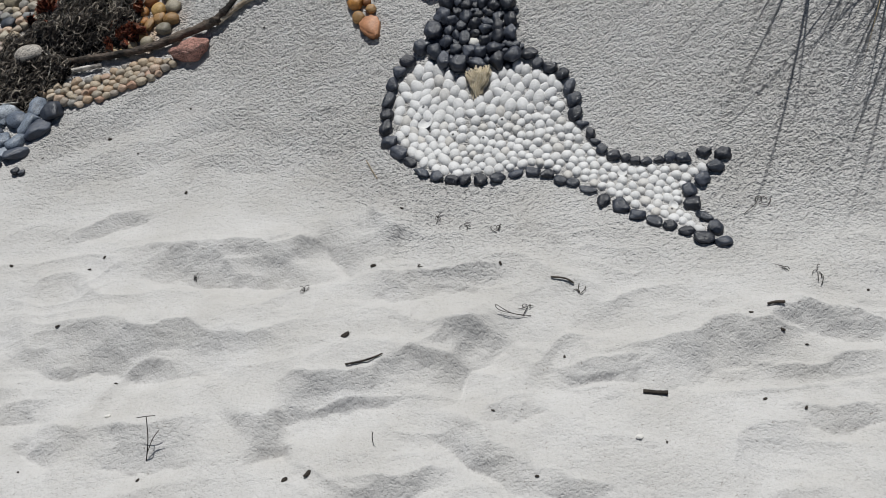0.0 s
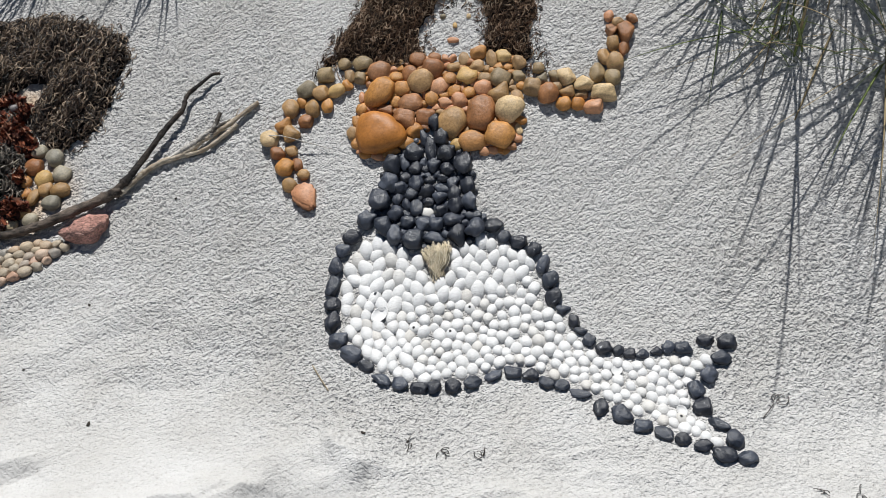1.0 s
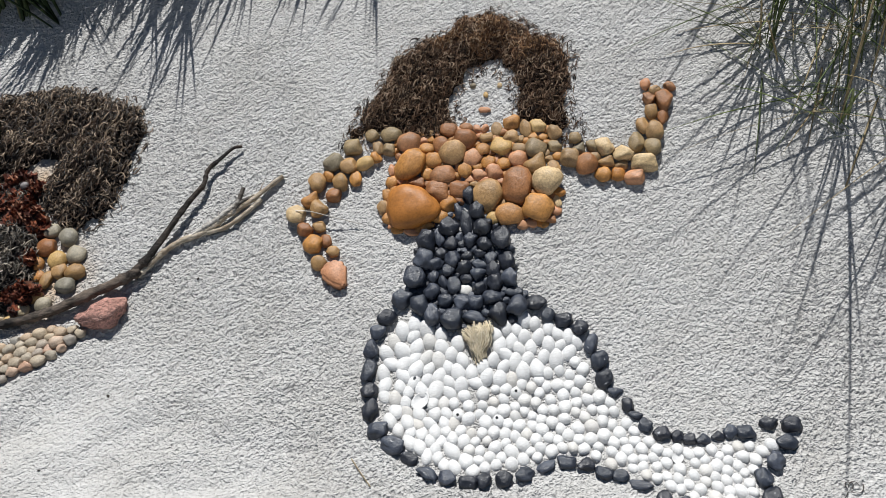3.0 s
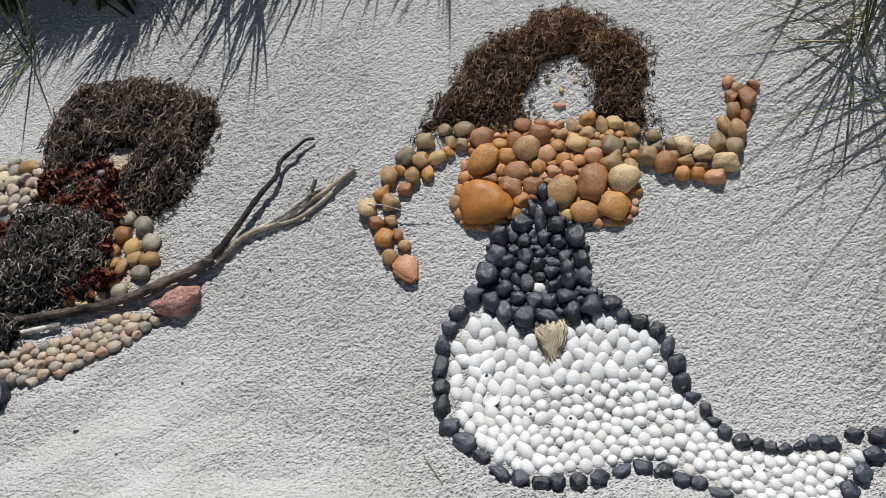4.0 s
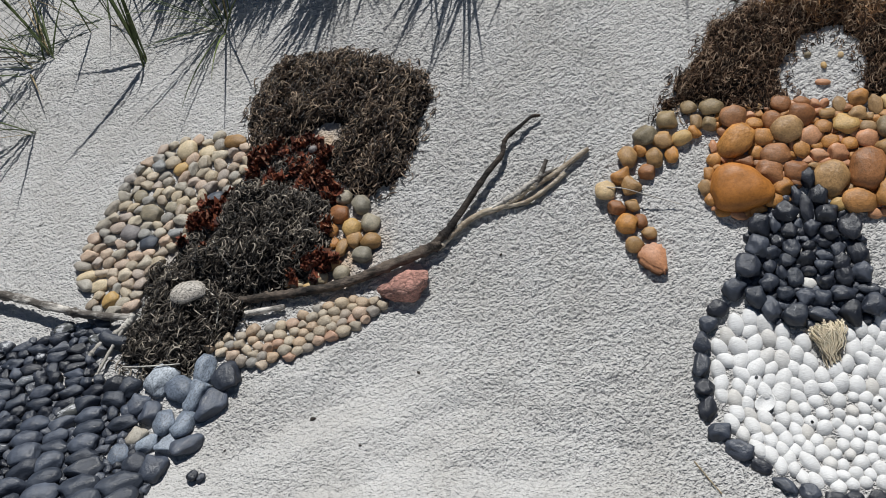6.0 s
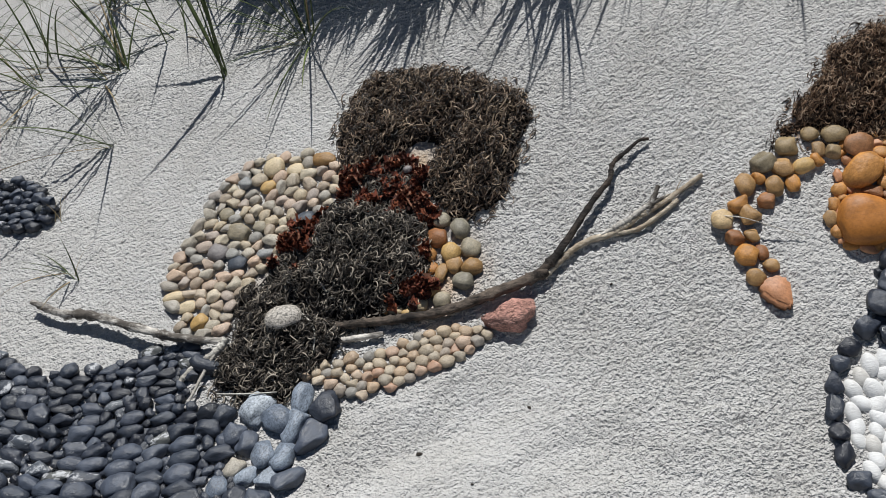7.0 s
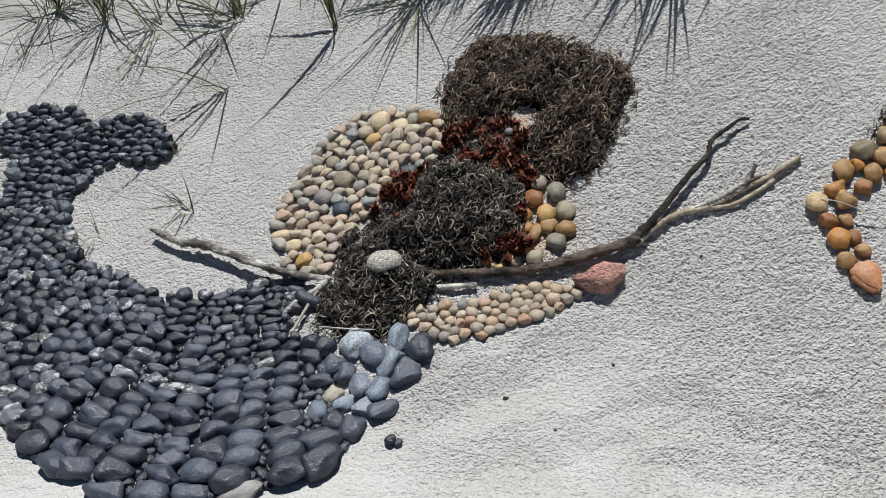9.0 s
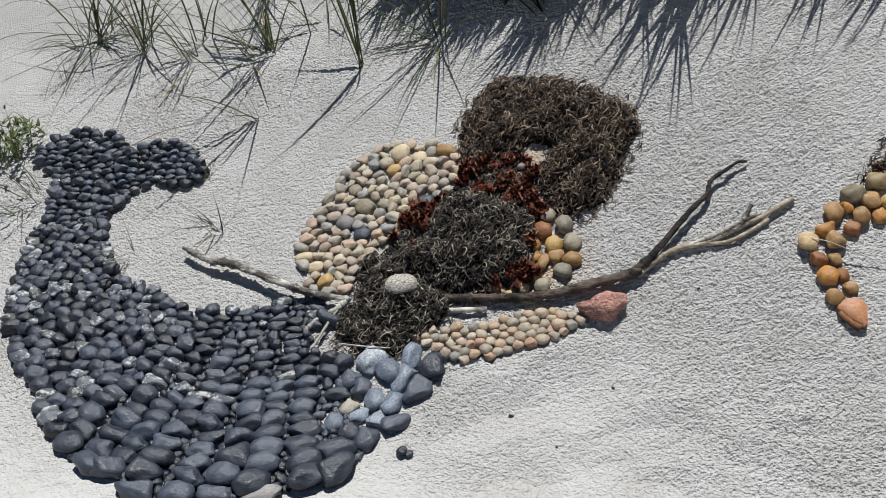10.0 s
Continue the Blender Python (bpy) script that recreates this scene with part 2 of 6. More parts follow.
WEED_BLACK = strand_material("dry_black_seaweed", [(0.009, 0.008, 0.007), (0.042, 0.034, 0.027), (0.095, 0.078, 0.062), (0.016, 0.013, 0.010), (0.20, 0.170, 0.135), (0.026, 0.021, 0.017), (0.38, 0.33, 0.27), (0.058, 0.047, 0.037), (0.008, 0.007, 0.006)], 0.45, 0.4)
WEED_RUST = strand_material("rust_red_seaweed", [(0.06, 0.022, 0.017), (0.20, 0.062, 0.034), (0.05, 0.02, 0.016), (0.31, 0.105, 0.055), (0.12, 0.040, 0.027), (0.17, 0.055, 0.036), (0.36, 0.18, 0.115), (0.08, 0.029, 0.022)])
# mat far darker than its strands: shade in the heap's gaps, put into colour
WEED_BED_SHADE = strand_material("gap_shade_seaweed", [(0.006, 0.004, 0.003), (0.008, 0.006, 0.004)])
FIBRE = strand_material("straw_fibre", [(0.66, 0.56, 0.40), (0.76, 0.67, 0.51), (0.52, 0.42, 0.27)])
WOOD_DARK = wood_material("weathered_driftwood", (0.012, 0.009, 0.007), (0.15, 0.115, 0.09), 0.9)
WOOD_BLACK = wood_material("dark_driftwood", (0.010, 0.007, 0.006), (0.085, 0.062, 0.047), 0.9)
WOOD_PALE = wood_material("bleached_driftwood", (0.30, 0.235, 0.165), (0.74, 0.65, 0.52), 0.8)
WOOD_WHITE = wood_material("bleached_root", (0.42, 0.39, 0.34), (0.80, 0.77, 0.70), 0.8)
WOOD_GREY = wood_material("grey_driftwood", (0.085, 0.073, 0.062), (0.70, 0.66, 0.60))
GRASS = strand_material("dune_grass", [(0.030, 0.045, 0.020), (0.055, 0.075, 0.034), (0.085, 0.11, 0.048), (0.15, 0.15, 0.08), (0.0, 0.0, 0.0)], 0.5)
GRASS_DRY = strand_material("dry_dune_grass", [(0.24, 0.18, 0.10), (0.34, 0.27, 0.16), (0.18, 0.13, 0.075)], 0.7)
LEAF = strand_material("green_leaf", [(0.09, 0.12, 0.035), (0.15, 0.19, 0.06), (0.22, 0.25, 0.09), (0.30, 0.31, 0.14)], 0.5)
TWIG = wood_material("dark_twig", (0.02, 0.016, 0.013), (0.09, 0.07, 0.055))


# ---- ground ----
def lattice(ix, iy, seed):
    h = (ix.astype(np.int64) * 374761393 + iy.astype(np.int64) * 668265263 + seed * 974634777) & 0x7FFFFFFF
    h = ((h ^ (h >> 13)) * 1274126177) & 0x7FFFFFFF
    return ((h ^ (h >> 16)) & 0xFFFF) / 65535.0


def grain(x, y, seed):
    """Smooth noise, 0 to 1, with cells one unit wide."""
    ix, iy = np.floor(x), np.floor(y)
    fx, fy = x - ix, y - iy
    fx, fy = fx * fx * fx * (fx * (fx * 6 - 15) + 10), fy * fy * fy * (fy * (fy * 6 - 15) + 10)
    a, b = lattice(ix, iy, seed), lattice(ix + 1, iy, seed)
    c, d = lattice(ix, iy + 1, seed), lattice(ix + 1, iy + 1, seed)
    return (a + (b - a) * fx) * (1 - fy) + (c + (d - c) * fx) * fy


def soft(s, k):
    return k * np.logaddexp(0, s / k)


# hollows trodden into the loose sand at the foot: x, y, half length, half width in cm, depth in mm, turn in degrees
HOLLOWS = [
    (-46, 147, 22, 5.0, 25, -0), (-67, 122, 22, 5.5, 28, -7), (-19, 109, 12, 4.3, 22, 10), (4, 118, 11, 5.8, 29, 46), (55, 115, 19, 4.6, 23, 11),
    (-54, 98, 9, 3.6, 18, 3), (-33, 99, 4, 4.0, 20, 29), (7, 94, 10, 2.7, 14, -36), (-2, 138, 13, 3.1, 15, 7), (-19, 152, 7, 6.2, 31, -50),
    (30, 111, 8, 2.2, 11, -3), (13, 102, 6, 1.8, 9, 21), (-82, 162, 8, 2.2, 11, 28), (76, 119, 8, 3.0, 15, -19), (-81, 108, 5, 2.1, 11, 3),
    (22, 87, 5, 2.1, 10, -14), (-72, 100, 5, 3.2, 16, -29), (70, 109, 10, 2.2, 11, -4), (69, 99, 7, 2.0, 10, 3), (-8, 88, 9, 2.1, 11, 3),
    (-93, 203, 20, 4.4, 9, 24), (-38, 190, 12, 3.6, 8, -14), (-62, 197, 14, 3.4, 6, 7), (-85, 187, 20, 4.2, 8, 14), (-50, 184, 18, 3.6, 6, -5),
    (-34, 196, 5, 2.4, 7, -10),
]


def dune(x, y):
    """The dune's face rising from the flat foot, without the small relief."""
    x, y = np.asarray(x, float), np.asarray(y, float)
    xc = np.clip(x, -2.6, 1.4)
    foot = 0.495 + 0.063 * np.clip(x, -6, 6) + 0.058 * (np.clip(y, -12, 30) - 1.5)
    rise = (0.737 + 0.191 * xc - 0.002 * xc * xc) * soft(y - (1.813 - 0.255 * xc - 0.076 * xc * xc), 0.12)
    return foot + 2.4 - soft(2.4 - rise, 0.25)


def hollows(x, y):
    z = np.zeros(np.broadcast(x, y).shape)
    wx, wy = (grain(x * 16, y * 16, 11) - 0.5) * 0.035, (grain(x * 13, y * 16, 12) - 0.5) * 0.035
    x, y = x + wx + (grain(x * 45, y * 45, 14) - 0.5) * 0.008, y + wy + (grain(x * 45, y * 45, 13) - 0.5) * 0.008
    for hx, hy, a, b, depth, turn in HOLLOWS:
        c, s = math.cos(radians(turn)), math.sin(radians(turn))
        u, v = ((x - hx / 100) * c + (y - hy / 100) * s) / (a / 100), (-(x - hx / 100) * s + (y - hy / 100) * c) / (b / 100)
        z += 1.2 * depth / 1000 * np.clip(v, -1, 1) * np.exp(-np.maximum(np.abs(v) - 1, 0) / 0.9 - np.minimum(u ** 4, 50))
    return z


def ripples(x, y):
    """Scuffed ridges of the loose sand."""
    w = (grain(x * 7, y * 7, 15) - 0.5) * 0.12
    a = np.abs(grain((x + w) * 5.0 + 1, (y - w) * 9 + 5, 4) - 0.5)
    b = np.abs(grain((x - w) * 11 + 4, (y + w) * 17, 16) - 0.5)
    c = np.abs(grain((x + w) * 21 + 9, (y - w) * 34, 18) - 0.5)
    return 0.034 * (0.25 - a) + 0.012 * (0.25 - b) + 0.003 * (0.25 - c)


def ground(x, y):
    """The sand's height without its crumb."""
    x, y = np.asarray(x, float), np.asarray(y, float)
    loose = 1 / (1 + np.exp(np.clip((y - (1.56 - 0.12 * x)) / 0.06, -60, 60)))
    swell = (grain(x * 3.1 + 7, y * 4.2 + 3, 1) - 0.5) * 0.012 + (grain(x * 9, y * 11, 2) - 0.5) * 0.006
    return dune(x, y) + hollows(x, y) + swell * (0.35 + 0.65 * loose) + loose * ripples(x, y)


def crust_at(x, y):
    """How far the sand has set into a pitted crust: 1 on the face, little where it is loose or wind-blown."""
    edge = 1.50 - 0.10 * x + 0.26 / (1 + np.exp(np.clip((x + 0.22) / 0.07, -60, 60)))
    edge = edge + 0.22 * (grain(x * 4 + 3, y * 4, 21) - 0.5)
    firm = 1 / (1 + np.exp(np.clip(-(y - edge) / 0.08, -60, 60)))
    patch = np.clip(1.5 * grain(x * 2.4 + 11, y * 3.4 + 2, 6) - 0.1, 0.6, 1)
    return 0.17 + 0.83 * firm * patch


def crumb(x, y):
    """The rain-pitted crust of the face, flat lumps with pits between them, and the fine unrest of the loose sand."""
    u, v = x * 92 + 1.6 * (grain(x * 26, y * 26, 9) - 0.5), y * 124 + 1.6 * (grain(x * 26, y * 26, 10) - 0.5)
    n = 0.5 * grain(u * 0.81 - v * 0.59, u * 0.59 + v * 0.81, 7) + 0.5 * grain(u * 1.05 + v * 0.82 + 5, v * 1.05 - u * 0.82, 17)
    n = np.clip((n - 0.2) / 0.42, 0, 1)
    mid = grain(x * 19 + y * 8, y * 24 - x * 7, 8)
    return crust_at(x, y) * (0.0058 * n + 0.0016 * mid - 0.005) + 0.0012 * grain(x * 140, y * 160, 5)


def grid_mesh(name, xs, ys, z):
    nx, ny = len(xs), len(ys)
    gx, gy = np.meshgrid(xs, ys)
    co = np.stack([gx.ravel(), gy.ravel(), z(gx, gy).ravel()], 1)
    i = (np.arange(ny - 1)[:, None] * nx + np.arange(nx - 1)[None, :]).ravel()
    quads = np.stack([i, i + 1, i + nx + 1, i + nx], 1)
    me = bpy.data.meshes.new(name)
    me.vertices.add(len(co))
    me.vertices.foreach_set("co", co.ravel())
    me.loops.add(quads.size)
    me.loops.foreach_set("vertex_index", quads.ravel())
    me.polygons.add(len(quads))
    me.polygons.foreach_set("loop_start", np.arange(0, quads.size, 4))
    me.polygons.foreach_set("use_smooth", np.ones(len(quads), bool))
    me.update(calc_edges=True)
    me.validate()
    return me


def spread_out(lo, hi, step, far):
    """Even steps between lo and hi, then ever wider ones out to far."""
    inner = np.arange(lo, hi, step)
    wide = step * 1.35 ** np.arange(1, 60)
    wide = np.cumsum(wide)
    wide = wide[wide < far]
    return np.concatenate([(lo - wide)[::-1], inner, inner[-1] + wide])


def build_ground():
    me = grid_mesh("ground", spread_out(-2.6, 1.08, 0.0036, 300), spread_out(0.82, 3.16, 0.0028, 300), lambda x, y: ground(x, y) + crumb(x, y))
    me.materials.append(SAND)
    co = np.zeros(len(me.vertices) * 3)
    me.vertices.foreach_get("co", co)
    me.attributes.new("crust", "FLOAT", "POINT").data.foreach_set("value", crust_at(co[0::3], co[1::3]))
    x, y = co[0::3], co[1::3]
    tan = sum(np.exp(-((x - a) ** 2 + (y - b) ** 2) / r ** 2) for a, b, r in ((-1.24, 2.43, 0.07), (-1.19, 2.50, 0.05), (-0.84, 2.33, 0.06), (-0.90, 2.27, 0.05), (-0.925, 2.595, 0.06)))
    tan = np.clip(tan * (0.35 + 0.6 * grain(x * 60, y * 60, 23)), 0, 0.75)
    me.attributes.new("stain", "FLOAT", "POINT").data.foreach_set("value", tan)
    return tagged(new("ground", me), "pale grey-white beach sand, crusted on the slope and trodden at its foot", "sand", kind="structure")


def normal_at(x, y):
    e = 0.02
    return Vector((-(float(ground(x + e, y)) - float(ground(x - e, y))) / (2 * e), -(float(ground(x, y + e)) - float(ground(x, y - e))) / (2 * e), 1)).normalized()


def seat(x, y, angle=0.0, lift=0.0):
    """A pose on the sand: z along its normal, x turned by angle (degrees, seen from above)."""
    n = normal_at(x, y)
    ax = Vector((math.cos(radians(angle)), math.sin(radians(angle)), 0))
    ax = (ax - n * ax.dot(n)).normalized()
    ay = n.cross(ax)
    m = Matrix((ax, ay, n)).transposed().to_4x4()
    m.translation = Vector((x, y, float(ground(x, y)))) + n * lift
    return m


# ---- makers ----
def part(name, data, mat, parent, label=""):
    """Links a bmesh or a mesh as one object under a thing or a part."""
    if isinstance(data, bmesh.types.BMesh):
        me = bpy.data.meshes.new(name)
        data.to_mesh(me)
        data.free()
        for p in me.polygons:
            p.use_smooth = True
        data = me
    if not data.materials:
        data.materials.append(mat)
    ob = new(name, data)
    ob.parent = parent
    if ob.data.materials[0] != mat:
        ob.material_slots[0].link = "OBJECT"
        ob.material_slots[0].material = mat
    return tagged(ob, label) if label else ob


def thing(name, label, category, group="", kind="", at=None):
    ob = new(name)
    ob.empty_display_size = 0.02
    if at is not None:
        ob.location = at
    return tagged(ob, label, category, group, kind)


def raw_mesh(name, verts, faces, smooth=True):
    me = bpy.data.meshes.new(name)
    me.from_pydata(np.asarray(verts).tolist(), [], faces if isinstance(faces, list) else faces.tolist())
    if smooth:
        me.polygons.foreach_set("use_smooth", np.ones(len(me.polygons), bool))
    me.update()
    return me


def pebble_mesh(seed, cuts=3, rugged=0.06, level=2, box=2.3, deep=(0.62, 0.88), keen=0.88, ease=0.04):
    """A water-worn stone one unit long, wide and high: a rounded block with a few soft worn flats."""
    rng = random.Random(seed)
    bm = bmesh.new()
    bmesh.ops.create_icosphere(bm, subdivisions=level, radius=1)
    flats = []
    for _ in range(cuts):
        n = Vector((rng.gauss(0, 1), rng.gauss(0, 1), rng.gauss(0, 0.35))).normalized()
        flats.append((n, rng.uniform(*deep)))
    off = Vector((rng.uniform(-50, 50), rng.uniform(-50, 50), rng.uniform(-50, 50)))
    for v in bm.verts:
        d = v.co.normalized()
        r = (abs(d.x) ** box + abs(d.y) ** box + abs(d.z) ** box) ** (-1 / box)
        p = d * r
        for n, h in flats:
            over = p.dot(n) - h
            if over > 0:
                p -= n * keen * over * over / (over + ease)
        p *= 1 + rugged * 1.6 * noise.noise(d * 1.3 + off) + rugged * noise.noise(d * 2.9 + off)
        v.co = p
    for i in range(3):
        lo, hi = min(v.co[i] for v in bm.verts), max(v.co[i] for v in bm.verts)
        for v in bm.verts:
            v.co[i] = (v.co[i] - (lo + hi) / 2) / (hi - lo)
    me = bpy.data.meshes.new("pebble")
    bm.to_mesh(me)
    bm.free()
    for p in me.polygons:
        p.use_smooth = True
    return me


ROUND = [pebble_mesh(10 + i, 3, 0.09, 3, 2.08, (0.6, 0.86), 0.9, 0.22) for i in range(14)]
KNOBBLY = [pebble_mesh(40 + i, 5, 0.17, 3, 2.05, (0.52, 0.85), 0.9, 0.12) for i in range(20)]
SLABBY = [pebble_mesh(80 + i, 6, 0.11, 3, 2.2, (0.55, 0.82), 0.95, 0.10) for i in range(12)]


FULL = 1.04      # the stones touch and overlap a little


def lay_stone(name, shapes, mat, parent, row, rng, height=0.68, sunk=0.24, label=""):
    """One stone on the sand: row is x, y in cm, length, width in mm and its turn."""
    x, y, length, width, turn = row[:5]
    length, width = length * FULL, width * FULL
    me = rng.choice(shapes)
    ob = new(name, me)
    if not me.materials:
        me.materials.append(mat)
    ob.parent = parent
    ob.material_slots[0].link = "OBJECT"
    ob.material_slots[0].material = mat
    h = min(length, width) * height * rng.uniform(0.82, 1.06) / 1000
    m = seat(x / 100, y / 100, turn, h * (0.5 - sunk))
    tip = pose(0, 0, 0, rng.uniform(-9, 9), rng.uniform(-9, 9), rng.choice((0, 180)))
    ob.matrix_basis = m @ tip @ Matrix.Diagonal((length / 1000, width / 1000, h, 1))
    if label:
        tagged(ob, label)
    return ob


def inside(px, py, poly):
    hit = np.zeros(np.shape(px), bool)
    n = len(poly)
    for i in range(n):
        (x1, y1), (x2, y2) = poly[i], poly[(i + 1) % n]
        cross = ((y1 > py) != (y2 > py))
        with np.errstate(divide="ignore", invalid="ignore"):
            hit ^= cross & (px < (x2 - x1) * (py - y1) / (y2 - y1 if y2 != y1 else 1e-9) + x1)
    return hit


def edge_distance(px, py, poly):
    best = np.full(np.shape(px), 1e9)
    n = len(poly)
    for i in range(n):
        (x1, y1), (x2, y2) = poly[i], poly[(i + 1) % n]
        dx, dy = x2 - x1, y2 - y1
        t = np.clip(((px - x1) * dx + (py - y1) * dy) / (dx * dx + dy * dy + 1e-12), 0, 1)
        best = np.minimum(best, np.hypot(px - x1 - t * dx, py - y1 - t * dy))
    return best


STEEP = 1.2      # metres along the face for each metre of plan in y


def pack(poly, size, seed, fixed=(), aspect=1.0, tight=0.93, rounds=5, margin=0.35):
    """Fills a field (cm in plan) with pieces that touch. size(x, y): their width in cm. fixed: rows (x, y, length mm, ...) already laid.
    Returns rows x, y, width in cm."""
    rng = np.random.RandomState(seed)
    poly = np.array(poly, float)
    k = np.array([1.0 / aspect, STEEP])
    lo, hi = poly.min(0), poly.max(0)
    fx = np.array([[r[0], r[1]] for r in fixed], float).reshape(-1, 2)
    fr = np.array([(r[2] + r[3]) / 40 for r in fixed], float) / math.sqrt(aspect)
    pts, rad = np.zeros((0, 2)), np.zeros(0)
    for go in range(rounds):
        cand = rng.uniform(lo, hi, (5000, 2))
        cand = cand[inside(cand[:, 0], cand[:, 1], poly)]
        room = edge_distance(cand[:, 0], cand[:, 1], poly)
        r_c = np.array([size(*c) for c in cand]) / 2 * rng.uniform(0.84, 1.16, len(cand))
        near = 0.95 if go == 0 else 0.84 - 0.02 * go
        for c, r, e in zip(cand, r_c, room):
            if e < r * margin:
                continue
            allp, allr = np.concatenate([fx, pts]), np.concatenate([fr, rad])
            if len(allp) and (np.hypot(*((allp - c) * k).T) < near * (allr + r)).any():
                continue
            pts, rad = np.vstack([pts, c]), np.append(rad, r)
        for _ in range(30):
            allp, allr = np.concatenate([fx, pts]), np.concatenate([fr, rad])
            d = (pts[:, None] - allp[None]) * k
            dist = np.hypot(d[..., 0], d[..., 1]) + 1e-9
            over = np.clip(0.95 * (rad[:, None] + allr[None]) - dist, 0, None)
            over[dist < 1e-6] = 0
            step = (d / dist[..., None] * over[..., None]).sum(1) * 0.25 / k
            moved = pts + step
            ok = inside(moved[:, 0], moved[:, 1], poly) & (edge_distance(moved[:, 0], moved[:, 1], poly) >= rad * margin)
            pts[ok] = moved[ok]
    return [(p[0], p[1], r * 2 * tight) for p, r in zip(pts, rad)]


def ribbon_tubes(paths, radii, sides=3):
    """Many thin tubes in one mesh. paths: n x k x 3, radii: n x k."""
    n, k, _ = paths.shape
    tan = np.gradient(paths, axis=1)
    tan /= np.linalg.norm(tan, axis=2, keepdims=True) + 1e-12
    ref = np.where(np.abs(tan[..., 2:3]) < 0.9, np.array([0, 0, 1.0]), np.array([1.0, 0, 0]))
    a = np.cross(tan, ref)
    a /= np.linalg.norm(a, axis=2, keepdims=True) + 1e-12
    b = np.cross(tan, a)
    ang = np.arange(sides) * 2 * np.pi / sides
    ring = paths[:, :, None] + radii[:, :, None, None] * (np.cos(ang)[None, None, :, None] * a[:, :, None] + np.sin(ang)[None, None, :, None] * b[:, :, None])
    verts = ring.reshape(-1, 3)
    i, j, s = np.meshgrid(np.arange(n), np.arange(k - 1), np.arange(sides), indexing="ij")
    base = i * k * sides + j * sides
    t = (s + 1) % sides
    quads = np.stack([base + s, base + t, base + sides + t, base + sides + s], -1).reshape(-1, 4)
    return verts, quads


def quad_mesh(name, verts, quads, mat):
    me = bpy.data.meshes.new(name)
    me.vertices.add(len(verts))
    me.vertices.foreach_set("co", np.asarray(verts, float).ravel())
    me.loops.add(quads.size)
    me.loops.foreach_set("vertex_index", quads.astype(np.int32).ravel())
    me.polygons.add(len(quads))
    me.polygons.foreach_set("loop_start", np.arange(0, quads.size, 4))
    me.polygons.foreach_set("use_smooth", np.ones(len(quads), bool))
    me.update(calc_edges=True)
    me.materials.append(mat)
    return me


def weed_mass(parent, field, count, height, mat, seed, length=(0.012, 0.034), thick=(0.0010, 0.0022), fringe=0.024, bare=()):
    """A heap of dry curled strands over a field, as one mesh of loose strands on a low mound."""
    rng = np.random.RandomState(seed)
    poly = np.array(field, float) / 100
    lo, hi = poly.min(0) - fringe, poly.max(0) + fringe
    p = rng.uniform(lo, hi, (count * 6, 2))
    e = edge_distance(p[:, 0], p[:, 1], poly)
    ins = inside(p[:, 0], p[:, 1], poly)
    ragged = np.where(ins, e, -e) + 0.030 * (grain(p[:, 0] * 38, p[:, 1] * 38, seed + 5) - 0.45)
    keep = (ragged > 0.004) | ((e < fringe) & (rng.rand(len(p)) < 0.07))
    for bx, by, rx, ry in bare:
        keep &= ((p[:, 0] - bx / 100) / rx * 100) ** 2 + ((p[:, 1] - by / 100) / ry * 100) ** 2 > 1
    p, e, ins = p[keep][:count], np.where(ins, e, 0)[keep][:count], ins[keep][:count]
    n = len(p)
    rise = height * np.clip(e / 0.05, 0, 1) ** 0.6 * (0.55 + 0.9 * grain(p[:, 0] * 28, p[:, 1] * 28, seed))
    k = 6
    s = np.linspace(-0.5, 0.5, k)
    L = rng.uniform(*length, n)
    turn, curl = rng.uniform(0, 2 * np.pi, n), rng.normal(0, 3.0, n)
    head = turn[:, None] + curl[:, None] * s[None]
    dx, dy = np.cos(head) * (L / (k - 1))[:, None], np.sin(head) * (L / (k - 1))[:, None]
    x, y = p[:, :1] + np.cumsum(dx, 1) - dx.sum(1, keepdims=True) / 2, p[:, 1:] + np.cumsum(dy, 1) - dy.sum(1, keepdims=True) / 2
    lift = rise * rng.uniform(0.25, 1.45, n)
    arch = rng.uniform(-0.15, 0.35, n) * L
    tilt = rng.normal(0, 0.28, n) * L
    z = ground(x, y) + 0.002 + lift[:, None] + np.maximum(0, arch)[:, None] * (1 - 4 * s[None] ** 2) + tilt[:, None] * s[None]
    z = np.maximum(z, ground(x, y) + 0.002)
    r = rng.uniform(*thick, n)[:, None] * (1 - 2.2 * np.abs(s[None]) ** 2)
    v, q = ribbon_tubes(np.stack([x, y, z], 2), r)
    ob = part("tangle", quad_mesh("tangle", v, q, mat), mat, parent)
    tagged(ob, kind="stuff")
    # the packed mat under the loose strands, coloured near-black as the shade between them
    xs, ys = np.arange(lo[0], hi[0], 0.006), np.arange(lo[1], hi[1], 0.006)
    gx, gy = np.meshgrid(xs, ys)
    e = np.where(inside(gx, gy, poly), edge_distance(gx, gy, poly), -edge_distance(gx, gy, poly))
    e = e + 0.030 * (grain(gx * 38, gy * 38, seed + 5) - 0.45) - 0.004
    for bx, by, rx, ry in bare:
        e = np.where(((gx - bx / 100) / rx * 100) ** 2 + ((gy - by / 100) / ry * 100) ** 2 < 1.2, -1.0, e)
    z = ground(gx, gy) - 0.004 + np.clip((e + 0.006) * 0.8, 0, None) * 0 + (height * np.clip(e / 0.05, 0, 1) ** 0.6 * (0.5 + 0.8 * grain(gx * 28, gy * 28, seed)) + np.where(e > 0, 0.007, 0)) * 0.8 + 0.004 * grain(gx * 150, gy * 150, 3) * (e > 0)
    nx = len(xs)
